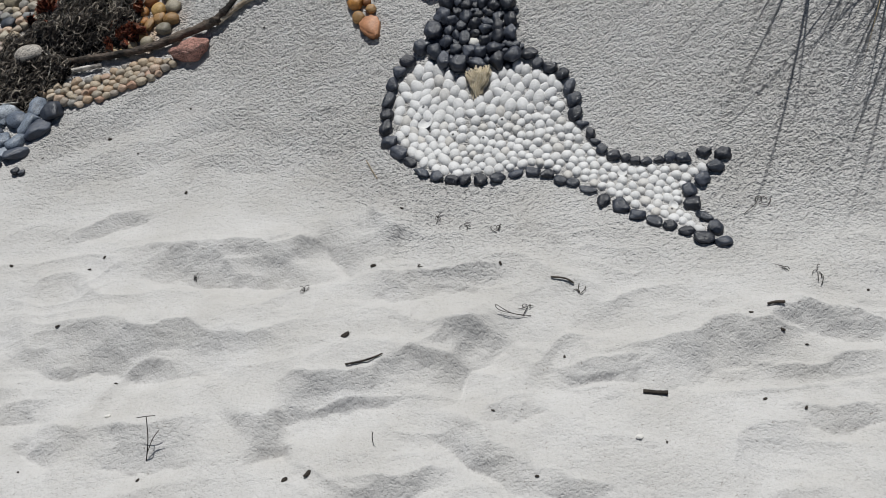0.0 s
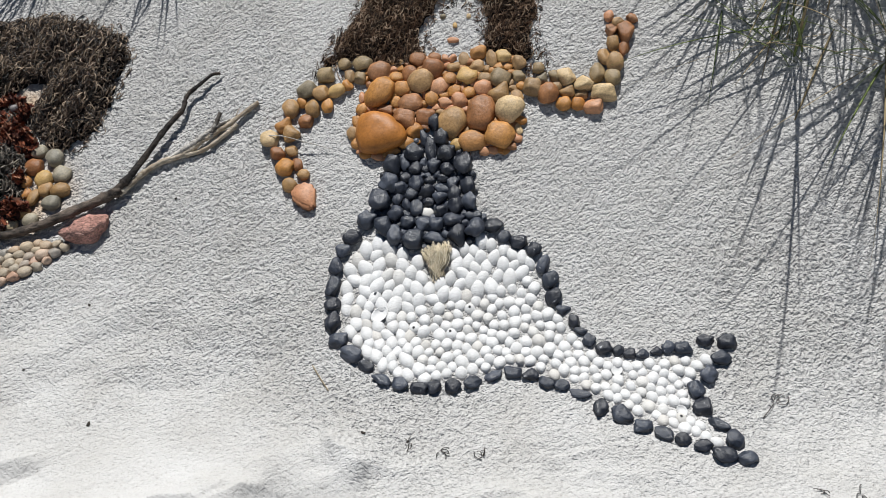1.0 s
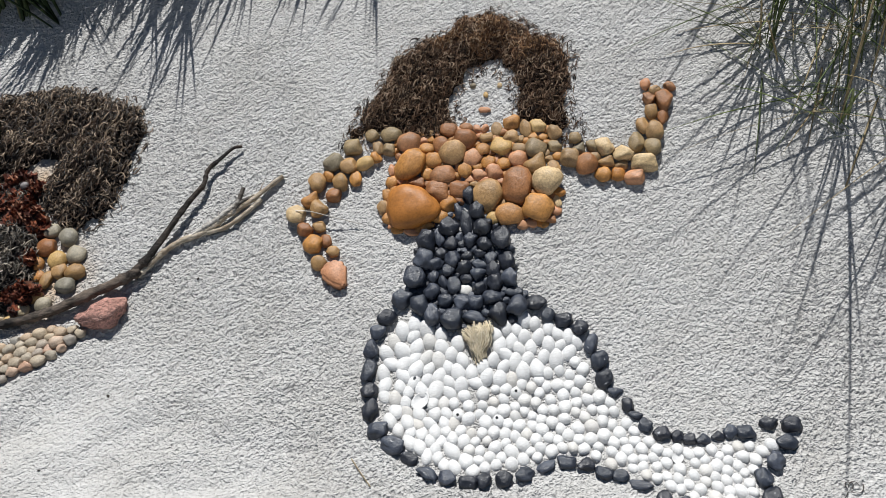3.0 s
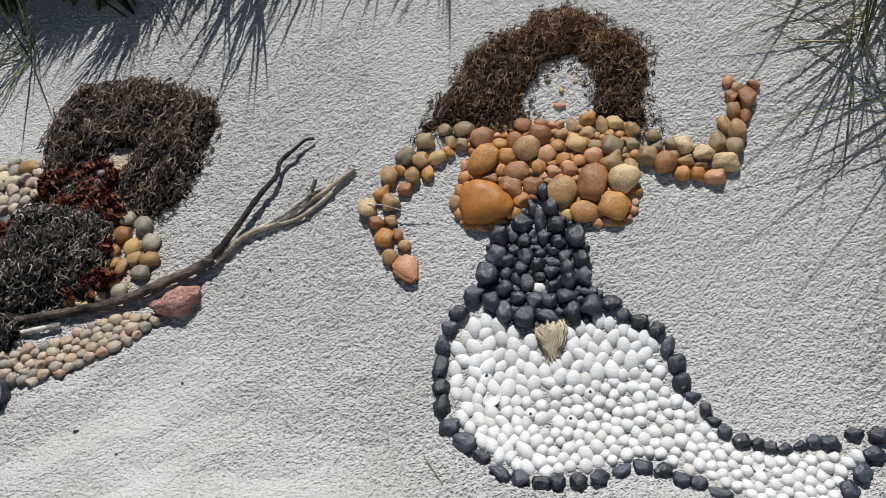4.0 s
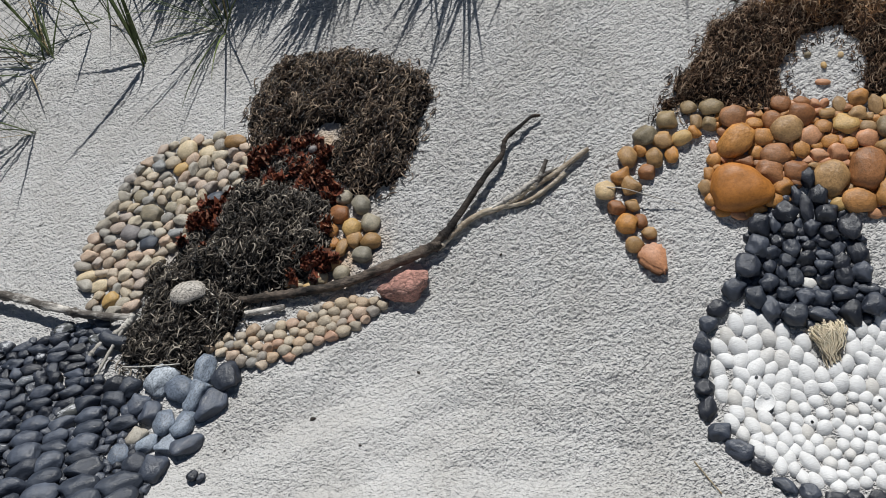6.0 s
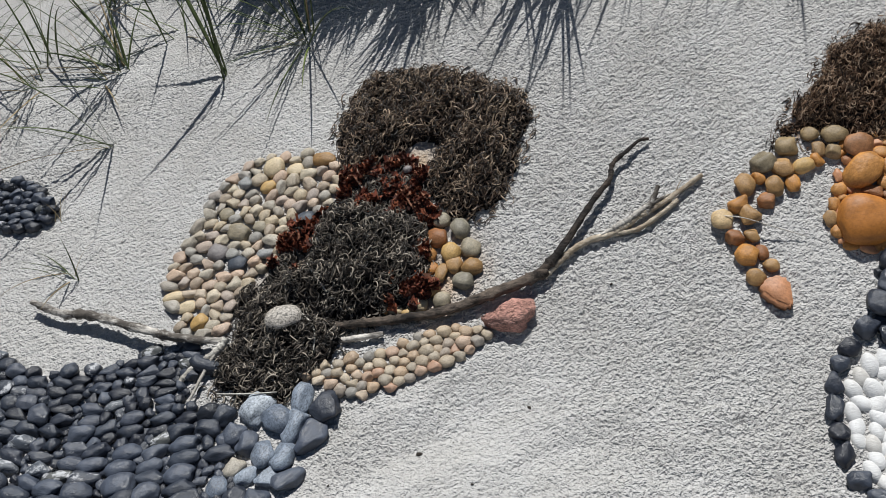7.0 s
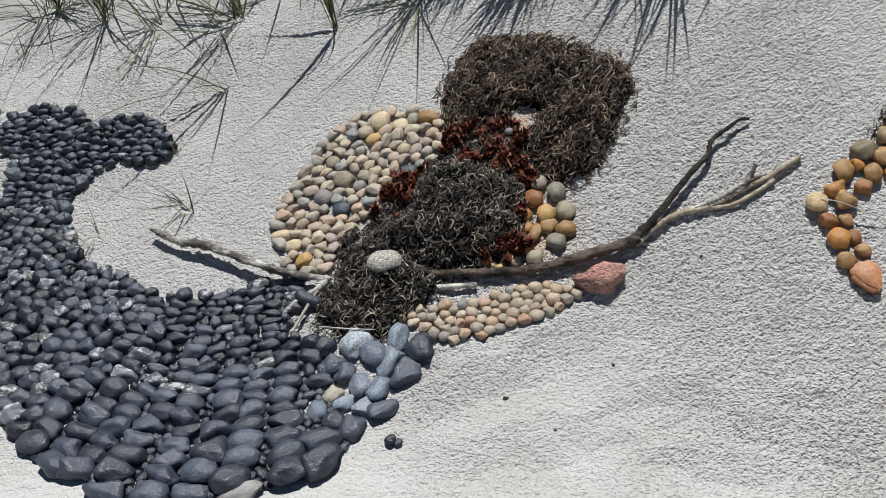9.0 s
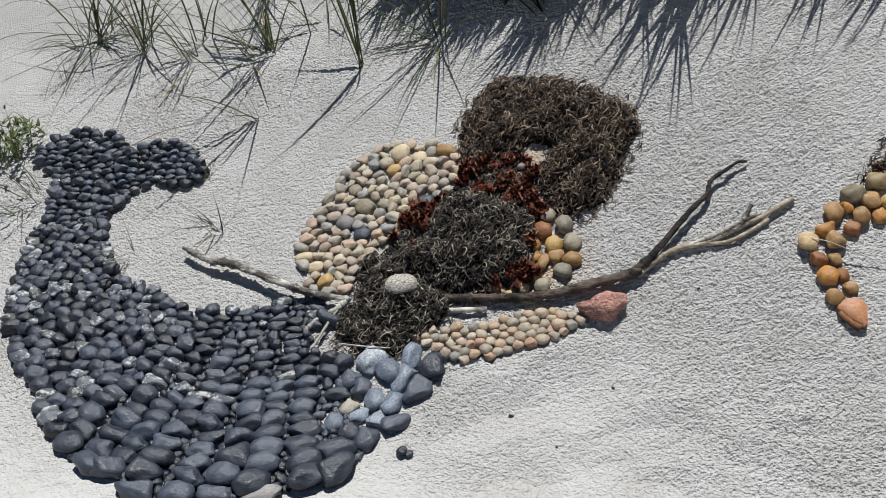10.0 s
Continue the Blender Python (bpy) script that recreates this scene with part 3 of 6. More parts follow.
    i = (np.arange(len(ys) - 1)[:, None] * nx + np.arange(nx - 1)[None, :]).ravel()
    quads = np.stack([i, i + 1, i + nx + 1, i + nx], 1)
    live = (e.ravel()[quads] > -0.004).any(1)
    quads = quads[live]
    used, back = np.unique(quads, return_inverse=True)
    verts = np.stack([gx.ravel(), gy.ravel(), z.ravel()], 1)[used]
    part("mat", quad_mesh("mat", verts, back.reshape(-1, 4), WEED_BED_SHADE), WEED_BED_SHADE, parent)


def flake_mass(parent, field, count, height, mat, seed, fringe=0.014, bare=()):
    """Ragged crumpled flakes strewn in clots over a field, as one mesh."""
    rng = np.random.RandomState(seed)
    poly = np.array(field, float) / 100
    lo, hi = poly.min(0) - fringe, poly.max(0) + fringe
    p = rng.uniform(lo, hi, (count * 8, 2))
    e = np.where(inside(p[:, 0], p[:, 1], poly), edge_distance(p[:, 0], p[:, 1], poly), -edge_distance(p[:, 0], p[:, 1], poly))
    p = p[(grain(p[:, 0] * 48, p[:, 1] * 48, seed) > 0.56 - 4 * e) & (e > -fringe)]
    for bx, by, rx, ry in bare:
        p = p[((p[:, 0] - bx / 100) / rx * 100) ** 2 + ((p[:, 1] - by / 100) / ry * 100) ** 2 > 1]
    p = p[:count]
    n = len(p)
    u, w = np.meshgrid((-1, 0, 1), (-1, 0, 1))
    u, w = u.ravel()[None] + rng.normal(0, 0.28, (n, 9)), w.ravel()[None] + rng.normal(0, 0.28, (n, 9))
    size, thin = rng.uniform(0.0025, 0.0085, (n, 1)), rng.uniform(0.35, 0.9, (n, 1))
    turn = rng.uniform(0, 2 * np.pi, (n, 1))
    a, b = u * size, w * size * thin
    x, y = p[:, :1] + a * np.cos(turn) - b * np.sin(turn), p[:, 1:] + a * np.sin(turn) + b * np.cos(turn)
    base = ground(p[:, :1], p[:, 1:]) + 0.008 + height * rng.uniform(0.5, 1.15, (n, 1)) * (0.4 + 0.8 * grain(p[:, :1] * 28, p[:, 1:] * 28, seed))
    z = base + a * rng.normal(0, 0.7, (n, 1)) + b * rng.normal(0, 0.7, (n, 1)) + size * rng.normal(0, 0.3, (n, 9))
    z = np.maximum(z, ground(x, y) + 0.001)
    cell = np.array([(0, 1, 4, 3), (1, 2, 5, 4), (3, 4, 7, 6), (4, 5, 8, 7)])
    quads = (np.arange(n)[:, None, None] * 9 + cell[None]).reshape(-1, 4)
    tagged(part("flake_litter", quad_mesh("flake_litter", np.stack([x, y, z], 2).reshape(-1, 3), quads, mat), mat, parent), kind="stuff")


def worn_wedge(rim, seed):
    """A domed stone, one unit long, wide and high, whose plan is the rounded rim given as x, y."""
    bm = bmesh.new()
    bmesh.ops.create_icosphere(bm, subdivisions=4, radius=1)
    way = sorted((math.atan2(y, x), math.hypot(x, y)) for x, y in rim)
    ang, rad = np.array([w[0] for w in way]), np.array([w[1] for w in way])
    fan = np.linspace(-math.pi, math.pi, 73)[:-1]
    r = np.interp(fan, ang, rad, period=2 * math.pi)
    for _ in range(3):
        r = (np.roll(r, 1) + 2 * r + np.roll(r, -1)) / 4
    for v in bm.verts:
        d = v.co.normalized()
        flat = math.hypot(d.x, d.y) ** 0.8
        th = math.atan2(d.y, d.x)
        reach = float(np.interp(th, fan, r, period=2 * math.pi)) * flat * (1 + 0.05 * noise.noise(d * 2.2 + Vector((seed, 0, 0))))
        v.co = Vector((math.cos(th) * reach, math.sin(th) * reach, 0.5 * d.z * (1 + 0.10 * noise.noise(d * 1.6 + Vector((0, seed, 0))))))
    for f in bm.faces:
        f.smooth = True
    return bm


def limb(rows, seed, mat, name, parent, sides=10, knots=0.18, label=""):
    """A stick of driftwood through rows x, y in cm, height over the sand and radius in mm."""
    rng = random.Random(seed)
    pts = [Vector((x / 100, y / 100, float(ground(x / 100, y / 100)) + h / 1000)) for x, y, h, r in rows]
    rad = [r / 1000 for *_, r in rows]
    fine, fr = [], []
    per = 18
    for i in range(len(pts) - 1):
        p0, p1, p2, p3 = pts[max(0, i - 1)], pts[i], pts[i + 1], pts[min(len(pts) - 1, i + 2)]
        for j in range(per):
            t = j / per
            fine.append(0.5 * ((2 * p1) + (p2 - p0) * t + (2 * p0 - 5 * p1 + 4 * p2 - p3) * t * t + (3 * p1 - p0 - 3 * p2 + p3) * t ** 3))
            fr.append(rad[i] + (rad[i + 1] - rad[i]) * t)
    fine.append(pts[-1]), fr.append(rad[-1])
    verts, faces = [], []
    off = Vector((seed * 3.1, seed * 1.7, 0))
    side = Vector((0, 0, 1))
    for i, p in enumerate(fine):
        tan = (fine[min(len(fine) - 1, i + 1)] - fine[max(0, i - 1)]).normalized()
        a = tan.cross(side).normalized()
        b = a.cross(tan)
        wob = 1 + knots * 0.8 * noise.noise(Vector((i * 0.2, seed, 0)))
        if rng.random() < 0.07:
            wob += knots
        for s in range(sides):
            an = 2 * math.pi * s / sides
            r = fr[i] * wob * (1 + knots * noise.noise(Vector((math.cos(an) * 1.2, math.sin(an) * 1.2, i * 0.13)) + off) + knots * 0.7 * noise.noise(Vector((math.cos(an) * 2.6, math.sin(an) * 2.6, i * 0.4)) + off) + knots * 0.35 * noise.noise(Vector((math.cos(an) * 6, math.sin(an) * 6, i * 0.55)) + off))
            verts.append(p + (a * math.cos(an) + b * math.sin(an)) * r)
    n = len(fine)
    for i in range(n - 1):
        for s in range(sides):
            t = (s + 1) % sides
            faces.append((i * sides + s, i * sides + t, (i + 1) * sides + t, (i + 1) * sides + s))
    for i, flip in ((0, True), (n - 1, False)):
        ringv = [i * sides + s for s in range(sides)]
        faces.append(tuple(reversed(ringv)) if flip else tuple(ringv))
    me = raw_mesh(name, [tuple(v) for v in verts], faces)
    return part(name, me, mat, parent, label)


def blade_mesh(name, root, heading, lean, length, width, droop, mat, twist=0.0, seg=9):
    """A grass blade: a tapered, folded strip that leaves root at lean degrees from the upright towards heading, bending over by droop degrees."""
    verts, faces = [], []
    p = Vector(root)
    hx, hy = math.cos(radians(heading)), math.sin(radians(heading))
    for i in range(seg + 1):
        t = i / seg
        tilt = radians(lean + droop * t ** 1.5)
        way = Vector((hx * math.sin(tilt), hy * math.sin(tilt), math.cos(tilt)))
        side = Vector((-hy, hx, 0))
        up = side.cross(way)
        c, s = math.cos(radians(twist * t)), math.sin(radians(twist * t))
        side, up = side * c + up * s, up * c - side * s
        w = width * (1 - t ** 1.7) * (0.65 + 0.7 * min(1, t * 4) * (1 - 0.5 * t)) / 2 + 0.0002
        verts += [tuple(p + side * w), tuple(p + up * w * 0.35), tuple(p - side * w), tuple(p - up * w * 0.12)]
        p = p + way * (length / seg)
    for i in range(seg):
        a = i * 4
        for j in range(4):
            k = (j + 1) % 4
            faces.append((a + j, a + k, a + 4 + k, a + 4 + j))
    me = raw_mesh(name, verts, faces)
    me.materials.append(mat)
    return me


# ---- plan of the stones: x, y in cm, length and width in mm, turn in degrees, kind ----
TAIL_RIM_a = [
    (-5.6, 207.7, 48, 45, -15), (-9.3, 205.3, 45, 37, -14), (-11.6, 202.9, 37, 36, -14), (-13.5, 200.0, 44, 34, 84),
    (-14.4, 196.1, 51, 39, 84), (-14.7, 192.1, 38, 35, -13), (-14.9, 188.2, 49, 35, 84), (-13.8, 183.7, 42, 36, -12),
    (-11.2, 180.1, 51, 38, -31), (-8.2, 176.7, 37, 26, -36), (-5.1, 173.0, 48, 25, -46), (-1.5, 171.1, 38, 30, -32),
    (2.3, 169.5, 36, 30, -37), (5.4, 169.0, 30, 30, -11), (9.3, 168.6, 35, 32, 4), (13.4, 168.7, 40, 32, 4),
]
TAIL_RIM_b = [
    (17.8, 169.3, 40, 23, 8), (21.9, 169.2, 37, 28, -12), (25.3, 168.1, 35, 32, -12), (28.2, 165.5, 40, 27, -38),
    (31.0, 164.2, 32, 25, -12), (34.1, 161.7, 47, 20, -28), (22.5, 199.3, 43, 38, -45), (24.6, 196.4, 31, 33, -15),
    (27.5, 194.6, 41, 35, -15), (30.5, 192.3, 36, 35, -15), (32.0, 188.9, 45, 31, 76), (33.0, 185.7, 42, 37, 75),
    (33.0, 182.2, 44, 37, 75), (34.6, 179.3, 32, 22, -14), (36.3, 176.6, 30, 28, -42), (37.3, 174.5, 29, 19, -14),
]
TAIL_RIM_c = [
    (38.6, 172.3, 29, 30, -13), (41.0, 170.0, 37, 28, -13), (43.7, 168.7, 26, 28, -13), (45.8, 167.8, 26, 23, -13),
    (48.3, 167.2, 28, 25, -13), (51.2, 167.1, 26, 21, -13), (53.7, 167.1, 28, 30, -14), (56.6, 166.4, 37, 30, -14),
    (61.2, 166.7, 37, 25, -14), (65.2, 165.4, 41, 34, -24), (63.2, 162.7, 39, 31, 13), (59.9, 160.2, 36, 38, -13),
    (56.6, 158.0, 39, 36, 65),
]
TAIL_RIM = TAIL_RIM_a + TAIL_RIM_b + TAIL_RIM_c
FIN_RIM = [
    (37.4, 158.2, 40, 31, 75), (40.9, 155.8, 46, 37, -57), (44.2, 152.7, 37, 30, -11), (47.5, 150.2, 38, 27, -40),
    (50.5, 148.2, 32, 25, -11), (53.7, 146.3, 36, 25, -11), (56.7, 143.6, 44, 31, -11), (60.6, 142.5, 40, 31, -11),
    (59.9, 146.6, 40, 34, 68), (58.4, 150.2, 44, 25, -35), (56.5, 154.4, 38, 37, -12),
]
WAIST_a = [
    (12.1, 222.9, 41, 29, 80), (9.6, 220.7, 41, 26, 81), (13.2, 219.6, 41, 34, 80), (6.8, 218.5, 46, 41, -17),
    (10.6, 218.0, 59, 26, 81), (14.0, 216.0, 38, 40, -17), (1.3, 217.4, 51, 41, 82), (4.2, 216.9, 35, 23, 81),
    (6.7, 215.3, 31, 32, -16), (8.5, 216.0, 24, 21, 81), (10.9, 214.5, 31, 32, -17), (13.9, 213.0, 33, 32, -17),
    (17.6, 212.9, 56, 41, 79), (0.1, 214.0, 48, 43, 82), (4.2, 214.1, 27, 23, 81), (6.4, 212.1, 40, 36, 81),
]
WAIST_b = [
    (9.7, 211.8, 25, 24, -16), (12.7, 211.6, 30, 21, -16), (14.8, 210.0, 32, 25, 80), (18.0, 208.6, 47, 33, 79),
    (2.5, 212.3, 36, 32, -16), (8.6, 209.8, 35, 32, -16), (5.3, 210.3, 30, 29, -16), (12.1, 209.6, 33, 21, -16),
    (14.8, 207.7, 37, 30, 80), (-2.3, 211.0, 51, 46, 82), (1.8, 210.3, 34, 25, 82), (3.7, 208.5, 37, 23, 81),
    (8.9, 207.7, 28, 21, -16), (11.5, 207.7, 33, 29, -16), (17.9, 205.2, 42, 35, 79), (1.0, 207.4, 35, 37, -15),
]
WAIST_c = [
    (6.0, 207.2, 37, 28, 81), (11.4, 205.1, 32, 31, -16), (14.7, 205.2, 39, 35, 79), (-1.9, 205.4, 40, 42, -15),
    (3.7, 205.0, 37, 31, -15), (7.2, 203.6, 35, 36, -15), (10.0, 202.8, 32, 34, -15), (14.0, 202.8, 47, 34, -15),
    (18.6, 199.8, 44, 46, -15), (0.4, 203.2, 47, 37, 82), (4.4, 201.1, 47, 46, -15), (9.2, 200.0, 47, 33, -15),
    (14.2, 199.2, 49, 41, 79), (18.5, 202.4, 42, 23, -16),
]
WAIST = WAIST_a + WAIST_b + WAIST_c
CHEST_a = [
    (-0.7, 224.8, 115, 105, -33, 'o'), (-0.4, 233.0, 78, 55, 39, 'o'), (9.6, 232.3, 59, 53, -19, 't'), (6.8, 228.8, 56, 45, -18, 'b'),
    (5.1, 226.0, 50, 50, -18, 'b'), (0.5, 229.4, 40, 28, -18, 'b'), (3.3, 230.1, 27, 28, -18, 'o'), (5.1, 232.3, 37, 34, -18, 'o'),
    (10.0, 224.9, 42, 41, -18, 'b'), (7.2, 222.9, 39, 38, -17, 'o'), (5.0, 221.1, 36, 30, -17, 'o'), (12.0, 228.1, 36, 29, 81, 'o'),
    (14.0, 229.9, 42, 35, 43, 'r'), (9.5, 237.3, 41, 37, -20, 'b'),
]
CHEST_b = [
    (13.4, 236.3, 32, 23, -20, 'b'), (13.0, 233.9, 51, 45, -19, 'b'), (7.6, 234.7, 40, 37, -19, 'b'), (4.0, 235.3, 32, 25, -19, 'o'),
    (0.1, 237.6, 52, 49, -19, 'b'), (-3.9, 241.0, 47, 37, -19, 'g'), (16.3, 221.5, 71, 60, 80, 't'), (22.9, 221.3, 81, 65, 79, 'b'),
    (29.7, 219.8, 62, 62, -19, 'c'), (26.7, 215.8, 64, 62, -18, 'o'), (20.4, 216.6, 61, 48, -18, 'o'), (16.6, 217.2, 29, 29, -54, 'y'),
    (27.6, 224.0, 47, 49, -19, 't'), (28.4, 226.8, 44, 44, -20, 'g'),
]
CHEST_c = [
    (31.6, 222.1, 35, 26, 78, 't'), (20.9, 229.9, 45, 44, -19, 'y'), (24.1, 226.1, 39, 36, -19, 'r'), (20.9, 226.4, 31, 30, -19, 'o'),
    (17.4, 227.9, 34, 28, -19, 'o'), (15.0, 226.2, 34, 25, -18, 'r'), (18.4, 225.3, 37, 38, -19, 'r'), (16.7, 230.7, 32, 31, -19, 'o'),
    (18.0, 232.7, 32, 25, -20, 't'), (20.5, 233.5, 34, 24, 80, 't'), (24.0, 233.5, 35, 36, -20, 'o'), (23.4, 230.9, 34, 31, -20, 't'),
    (26.8, 231.2, 42, 24, 79, 't'), (29.6, 230.8, 37, 30, -20, 'y'),
]
CHEST_d = [
    (33.1, 228.2, 36, 31, 78, 't'), (24.8, 228.1, 32, 25, -20, 't'), (32.5, 225.7, 31, 27, -20, 'g'), (30.9, 215.8, 29, 18, 78, 'c'),
    (22.7, 214.0, 25, 21, -17, 'r'), (24.7, 213.6, 23, 19, -18, 'r'), (-4.4, 233.7, 28, 22, 83, 'r'), (-5.1, 231.2, 27, 28, -18, 'o'),
    (-6.5, 229.0, 28, 21, 83, 'o'), (-7.6, 226.7, 33, 26, 83, 't'), (-6.8, 224.3, 26, 25, -17, 'o'), (-4.8, 221.6, 31, 19, -16, 'o'),
    (-1.7, 220.3, 34, 19, -16, 'r'), (1.8, 220.2, 31, 25, -17, 'o'),
]
CHEST_e = [
    (27.4, 212.5, 18, 16, -18, 'o'),
]
CHEST = CHEST_a + CHEST_b + CHEST_c + CHEST_d + CHEST_e
BENT_ARM_a = [
    (-8.4, 242.5, 33, 29, -19, 'g'), (-7.4, 239.2, 32, 25, 84, 't'), (-4.8, 238.0, 27, 29, -18, 'g'), (-10.8, 237.0, 39, 31, 10, 'y'),
    (-8.0, 237.4, 29, 25, 84, 'o'), (-13.1, 241.5, 41, 43, -18, 'g'), (-14.9, 237.9, 44, 40, -18, 't'), (-18.2, 239.6, 49, 49, -18, 'g'),
    (-13.4, 234.8, 40, 27, 84, 'o'), (-16.9, 234.9, 40, 33, 85, 't'), (-19.6, 237.3, 27, 29, -17, 'o'), (-22.4, 236.6, 46, 38, 86, 't'),
    (-18.9, 233.0, 32, 34, -17, 'b'), (-24.4, 233.5, 38, 40, -16, 'o'), (-22.5, 231.3, 45, 40, 86, 't'),
]
BENT_ARM_b = [
    (-28.0, 231.4, 40, 40, -16, 'c'), (-26.1, 227.5, 35, 31, -16, 'b'), (-22.8, 227.3, 29, 28, -16, 't'), (-24.5, 224.1, 42, 42, -15, 'o'),
    (-21.5, 224.0, 30, 24, 86, 'b'), (-23.3, 219.9, 36, 33, -15, 't'), (-20.2, 221.4, 29, 25, -15, 't'),
]
BENT_ARM = BENT_ARM_a + BENT_ARM_b
RAISED_ARM_a = [
    (35.4, 222.4, 39, 41, -20, 't'), (37.6, 223.5, 26, 27, -20, 'g'), (37.2, 225.5, 26, 25, -20, 'g'), (38.7, 219.9, 44, 46, -20, 'b'),
    (40.6, 222.7, 28, 27, -20, 'g'), (43.1, 221.7, 41, 40, -20, 'c'), (42.7, 219.2, 36, 27, -20, 't'), (40.7, 220.7, 23, 24, -20, 't'),
    (46.7, 219.1, 43, 35, -20, 'c'), (45.7, 217.3, 28, 24, -20, 't'), (41.6, 217.0, 33, 32, -20, 'o'), (44.8, 215.8, 28, 29, -20, 'o'),
    (47.9, 214.4, 40, 34, -20, 'r'), (50.6, 215.9, 51, 40, -12, 'c'), (49.9, 220.0, 43, 33, 76, 'g'),
]
RAISED_ARM_b = [
    (53.0, 217.9, 42, 33, 76, 'g'), (52.0, 222.3, 38, 28, 76, 't'), (54.0, 220.5, 45, 36, 76, 't'), (54.2, 224.1, 35, 26, 76, 't'),
    (56.5, 222.5, 40, 23, 75, 'b'), (54.5, 226.5, 32, 28, 76, 'b'), (57.4, 224.9, 48, 36, 75, 'b'), (56.1, 227.4, 26, 22, -22, 't'),
    (59.2, 227.0, 26, 22, -23, 'b'), (54.3, 229.4, 27, 21, 76, 'r'),
]
RAISED_ARM = RAISED_ARM_a + RAISED_ARM_b
FACE = [
    (-95.0, 256.6, 22, 18, 10, 'p'), (16.6, 244.2, 14, 14, -21, 'g'), (22.7, 242.0, 12, 13, -21, 'c'), (19.2, 241.3, 17, 12, 80, 'y'), (18.4, 238.4, 30, 14, -20, 'r'),
]
HAND_STONE = [
    (-19.6, 216.6, 70, 59, 36, 'r'),
]
WHITE_PEBBLE = [
    (8.4, 205.7, 30, 26, -15),
]
SHELL_FIELD = [
    (-9.8, 201.4), (-4.2, 204.1), (-1.8, 201.8), (2.5, 199.2), (5.6, 197.0), (6.1, 191.5), (8.6, 190.9), (11.6, 196.5),
    (15.0, 197.0), (18.9, 198.1), (22.4, 197.5), (24.8, 194.6), (29.6, 192.1), (29.9, 187.1), (30.1, 182.5), (32.8, 179.7),
    (34.5, 175.7), (37.1, 171.4), (39.5, 168.6), (45.2, 166.1), (52.4, 164.9), (60.8, 164.3), (61.3, 163.0), (58.0, 160.4),
    (54.7, 158.2), (54.2, 157.0), (54.0, 154.7), (56.0, 149.3), (58.4, 145.7), (57.1, 145.1), (54.4, 147.9), (50.3, 150.4),
    (45.9, 153.9), (42.4, 157.3), (36.9, 162.1), (32.7, 164.9), (29.0, 167.0), (26.1, 170.2), (22.5, 171.2), (18.0, 171.3),
    (13.4, 170.7), (8.9, 170.5), (3.5, 171.1), (-1.7, 173.1), (-5.7, 176.3), (-8.6, 180.0), (-11.1, 183.5), (-12.4, 186.9),
    (-12.2, 190.8), (-11.9, 196.3),
]
CHEST_FIELD = [
    (-7.6, 229.0), (-3.5, 234.9), (-3.6, 239.8), (5.8, 238.4), (14.9, 235.7), (27.6, 232.3), (33.3, 228.4), (33.7, 224.4),
    (31.7, 220.7), (32.0, 216.3), (29.4, 212.9), (25.0, 213.1), (17.9, 215.5), (15.8, 218.3), (13.4, 223.0), (10.9, 223.8),
    (7.0, 219.9), (1.8, 219.8), (-5.8, 221.7), (-8.3, 225.1),
]
WAIST_FIELD = [
    (10.4, 223.4), (13.3, 222.5), (15.1, 218.0), (19.0, 214.6), (19.5, 209.6), (18.9, 204.5), (21.2, 200.7), (19.5, 198.1),
    (14.4, 197.4), (8.6, 198.7), (2.6, 199.9), (-1.9, 202.7), (-4.5, 206.6), (-2.0, 211.4), (-0.7, 218.9), (5.7, 219.8),
]
# ribs across the broad black tail, from its flank round to its open end: inner x, y and outer x, y
TAIL_RIBS = [
    (-178.5, 221.5, -194.0, 182.5), (-167.5, 220.0, -179.0, 174.0), (-158.5, 222.5, -163.5, 171.0), (-150.5, 226.0, -148.5, 172.0), (-144.0, 226.0, -134.5, 176.0), (-137.5, 219.5, -124.0, 184.0),
]
BLUE_STONES_a = [
    (-126.6, 208.8, 62, 62, 2, 'c'), (-121.7, 206.1, 63, 55, -41, 'g'), (-117.2, 209.8, 65, 47, 69, 'g'), (-111.8, 207.6, 61, 61, 1, 'n'),
    (-114.3, 201.7, 73, 57, 59, 'n'), (-118.4, 204.1, 71, 46, 64, 'g'), (-123.9, 199.1, 57, 47, -79, 'g'), (-119.9, 198.3, 57, 52, 3, 'g'),
    (-130.8, 203.9, 48, 50, 2, 'n'), (-127.6, 201.8, 50, 47, 3, 'n'), (-129.5, 196.9, 41, 41, 3, 't'), (-126.7, 194.6, 46, 38, 4, 'g'),
    (-122.3, 193.8, 43, 40, 4, 'g'), (-118.1, 193.5, 62, 45, 38, 'n'),
]
BLUE_STONES_b = [
    (-124.1, 189.0, 55, 58, 4, 'n'), (-127.7, 190.1, 45, 47, 4, 'n'), (-132.0, 192.9, 46, 41, -76, 'g'), (-142.7, 172.8, 83, 42, 17, 'p'),
    (-133.6, 208.1, 41, 43, 2, 'n'),
]
BLUE_STONES = BLUE_STONES_a + BLUE_STONES_b
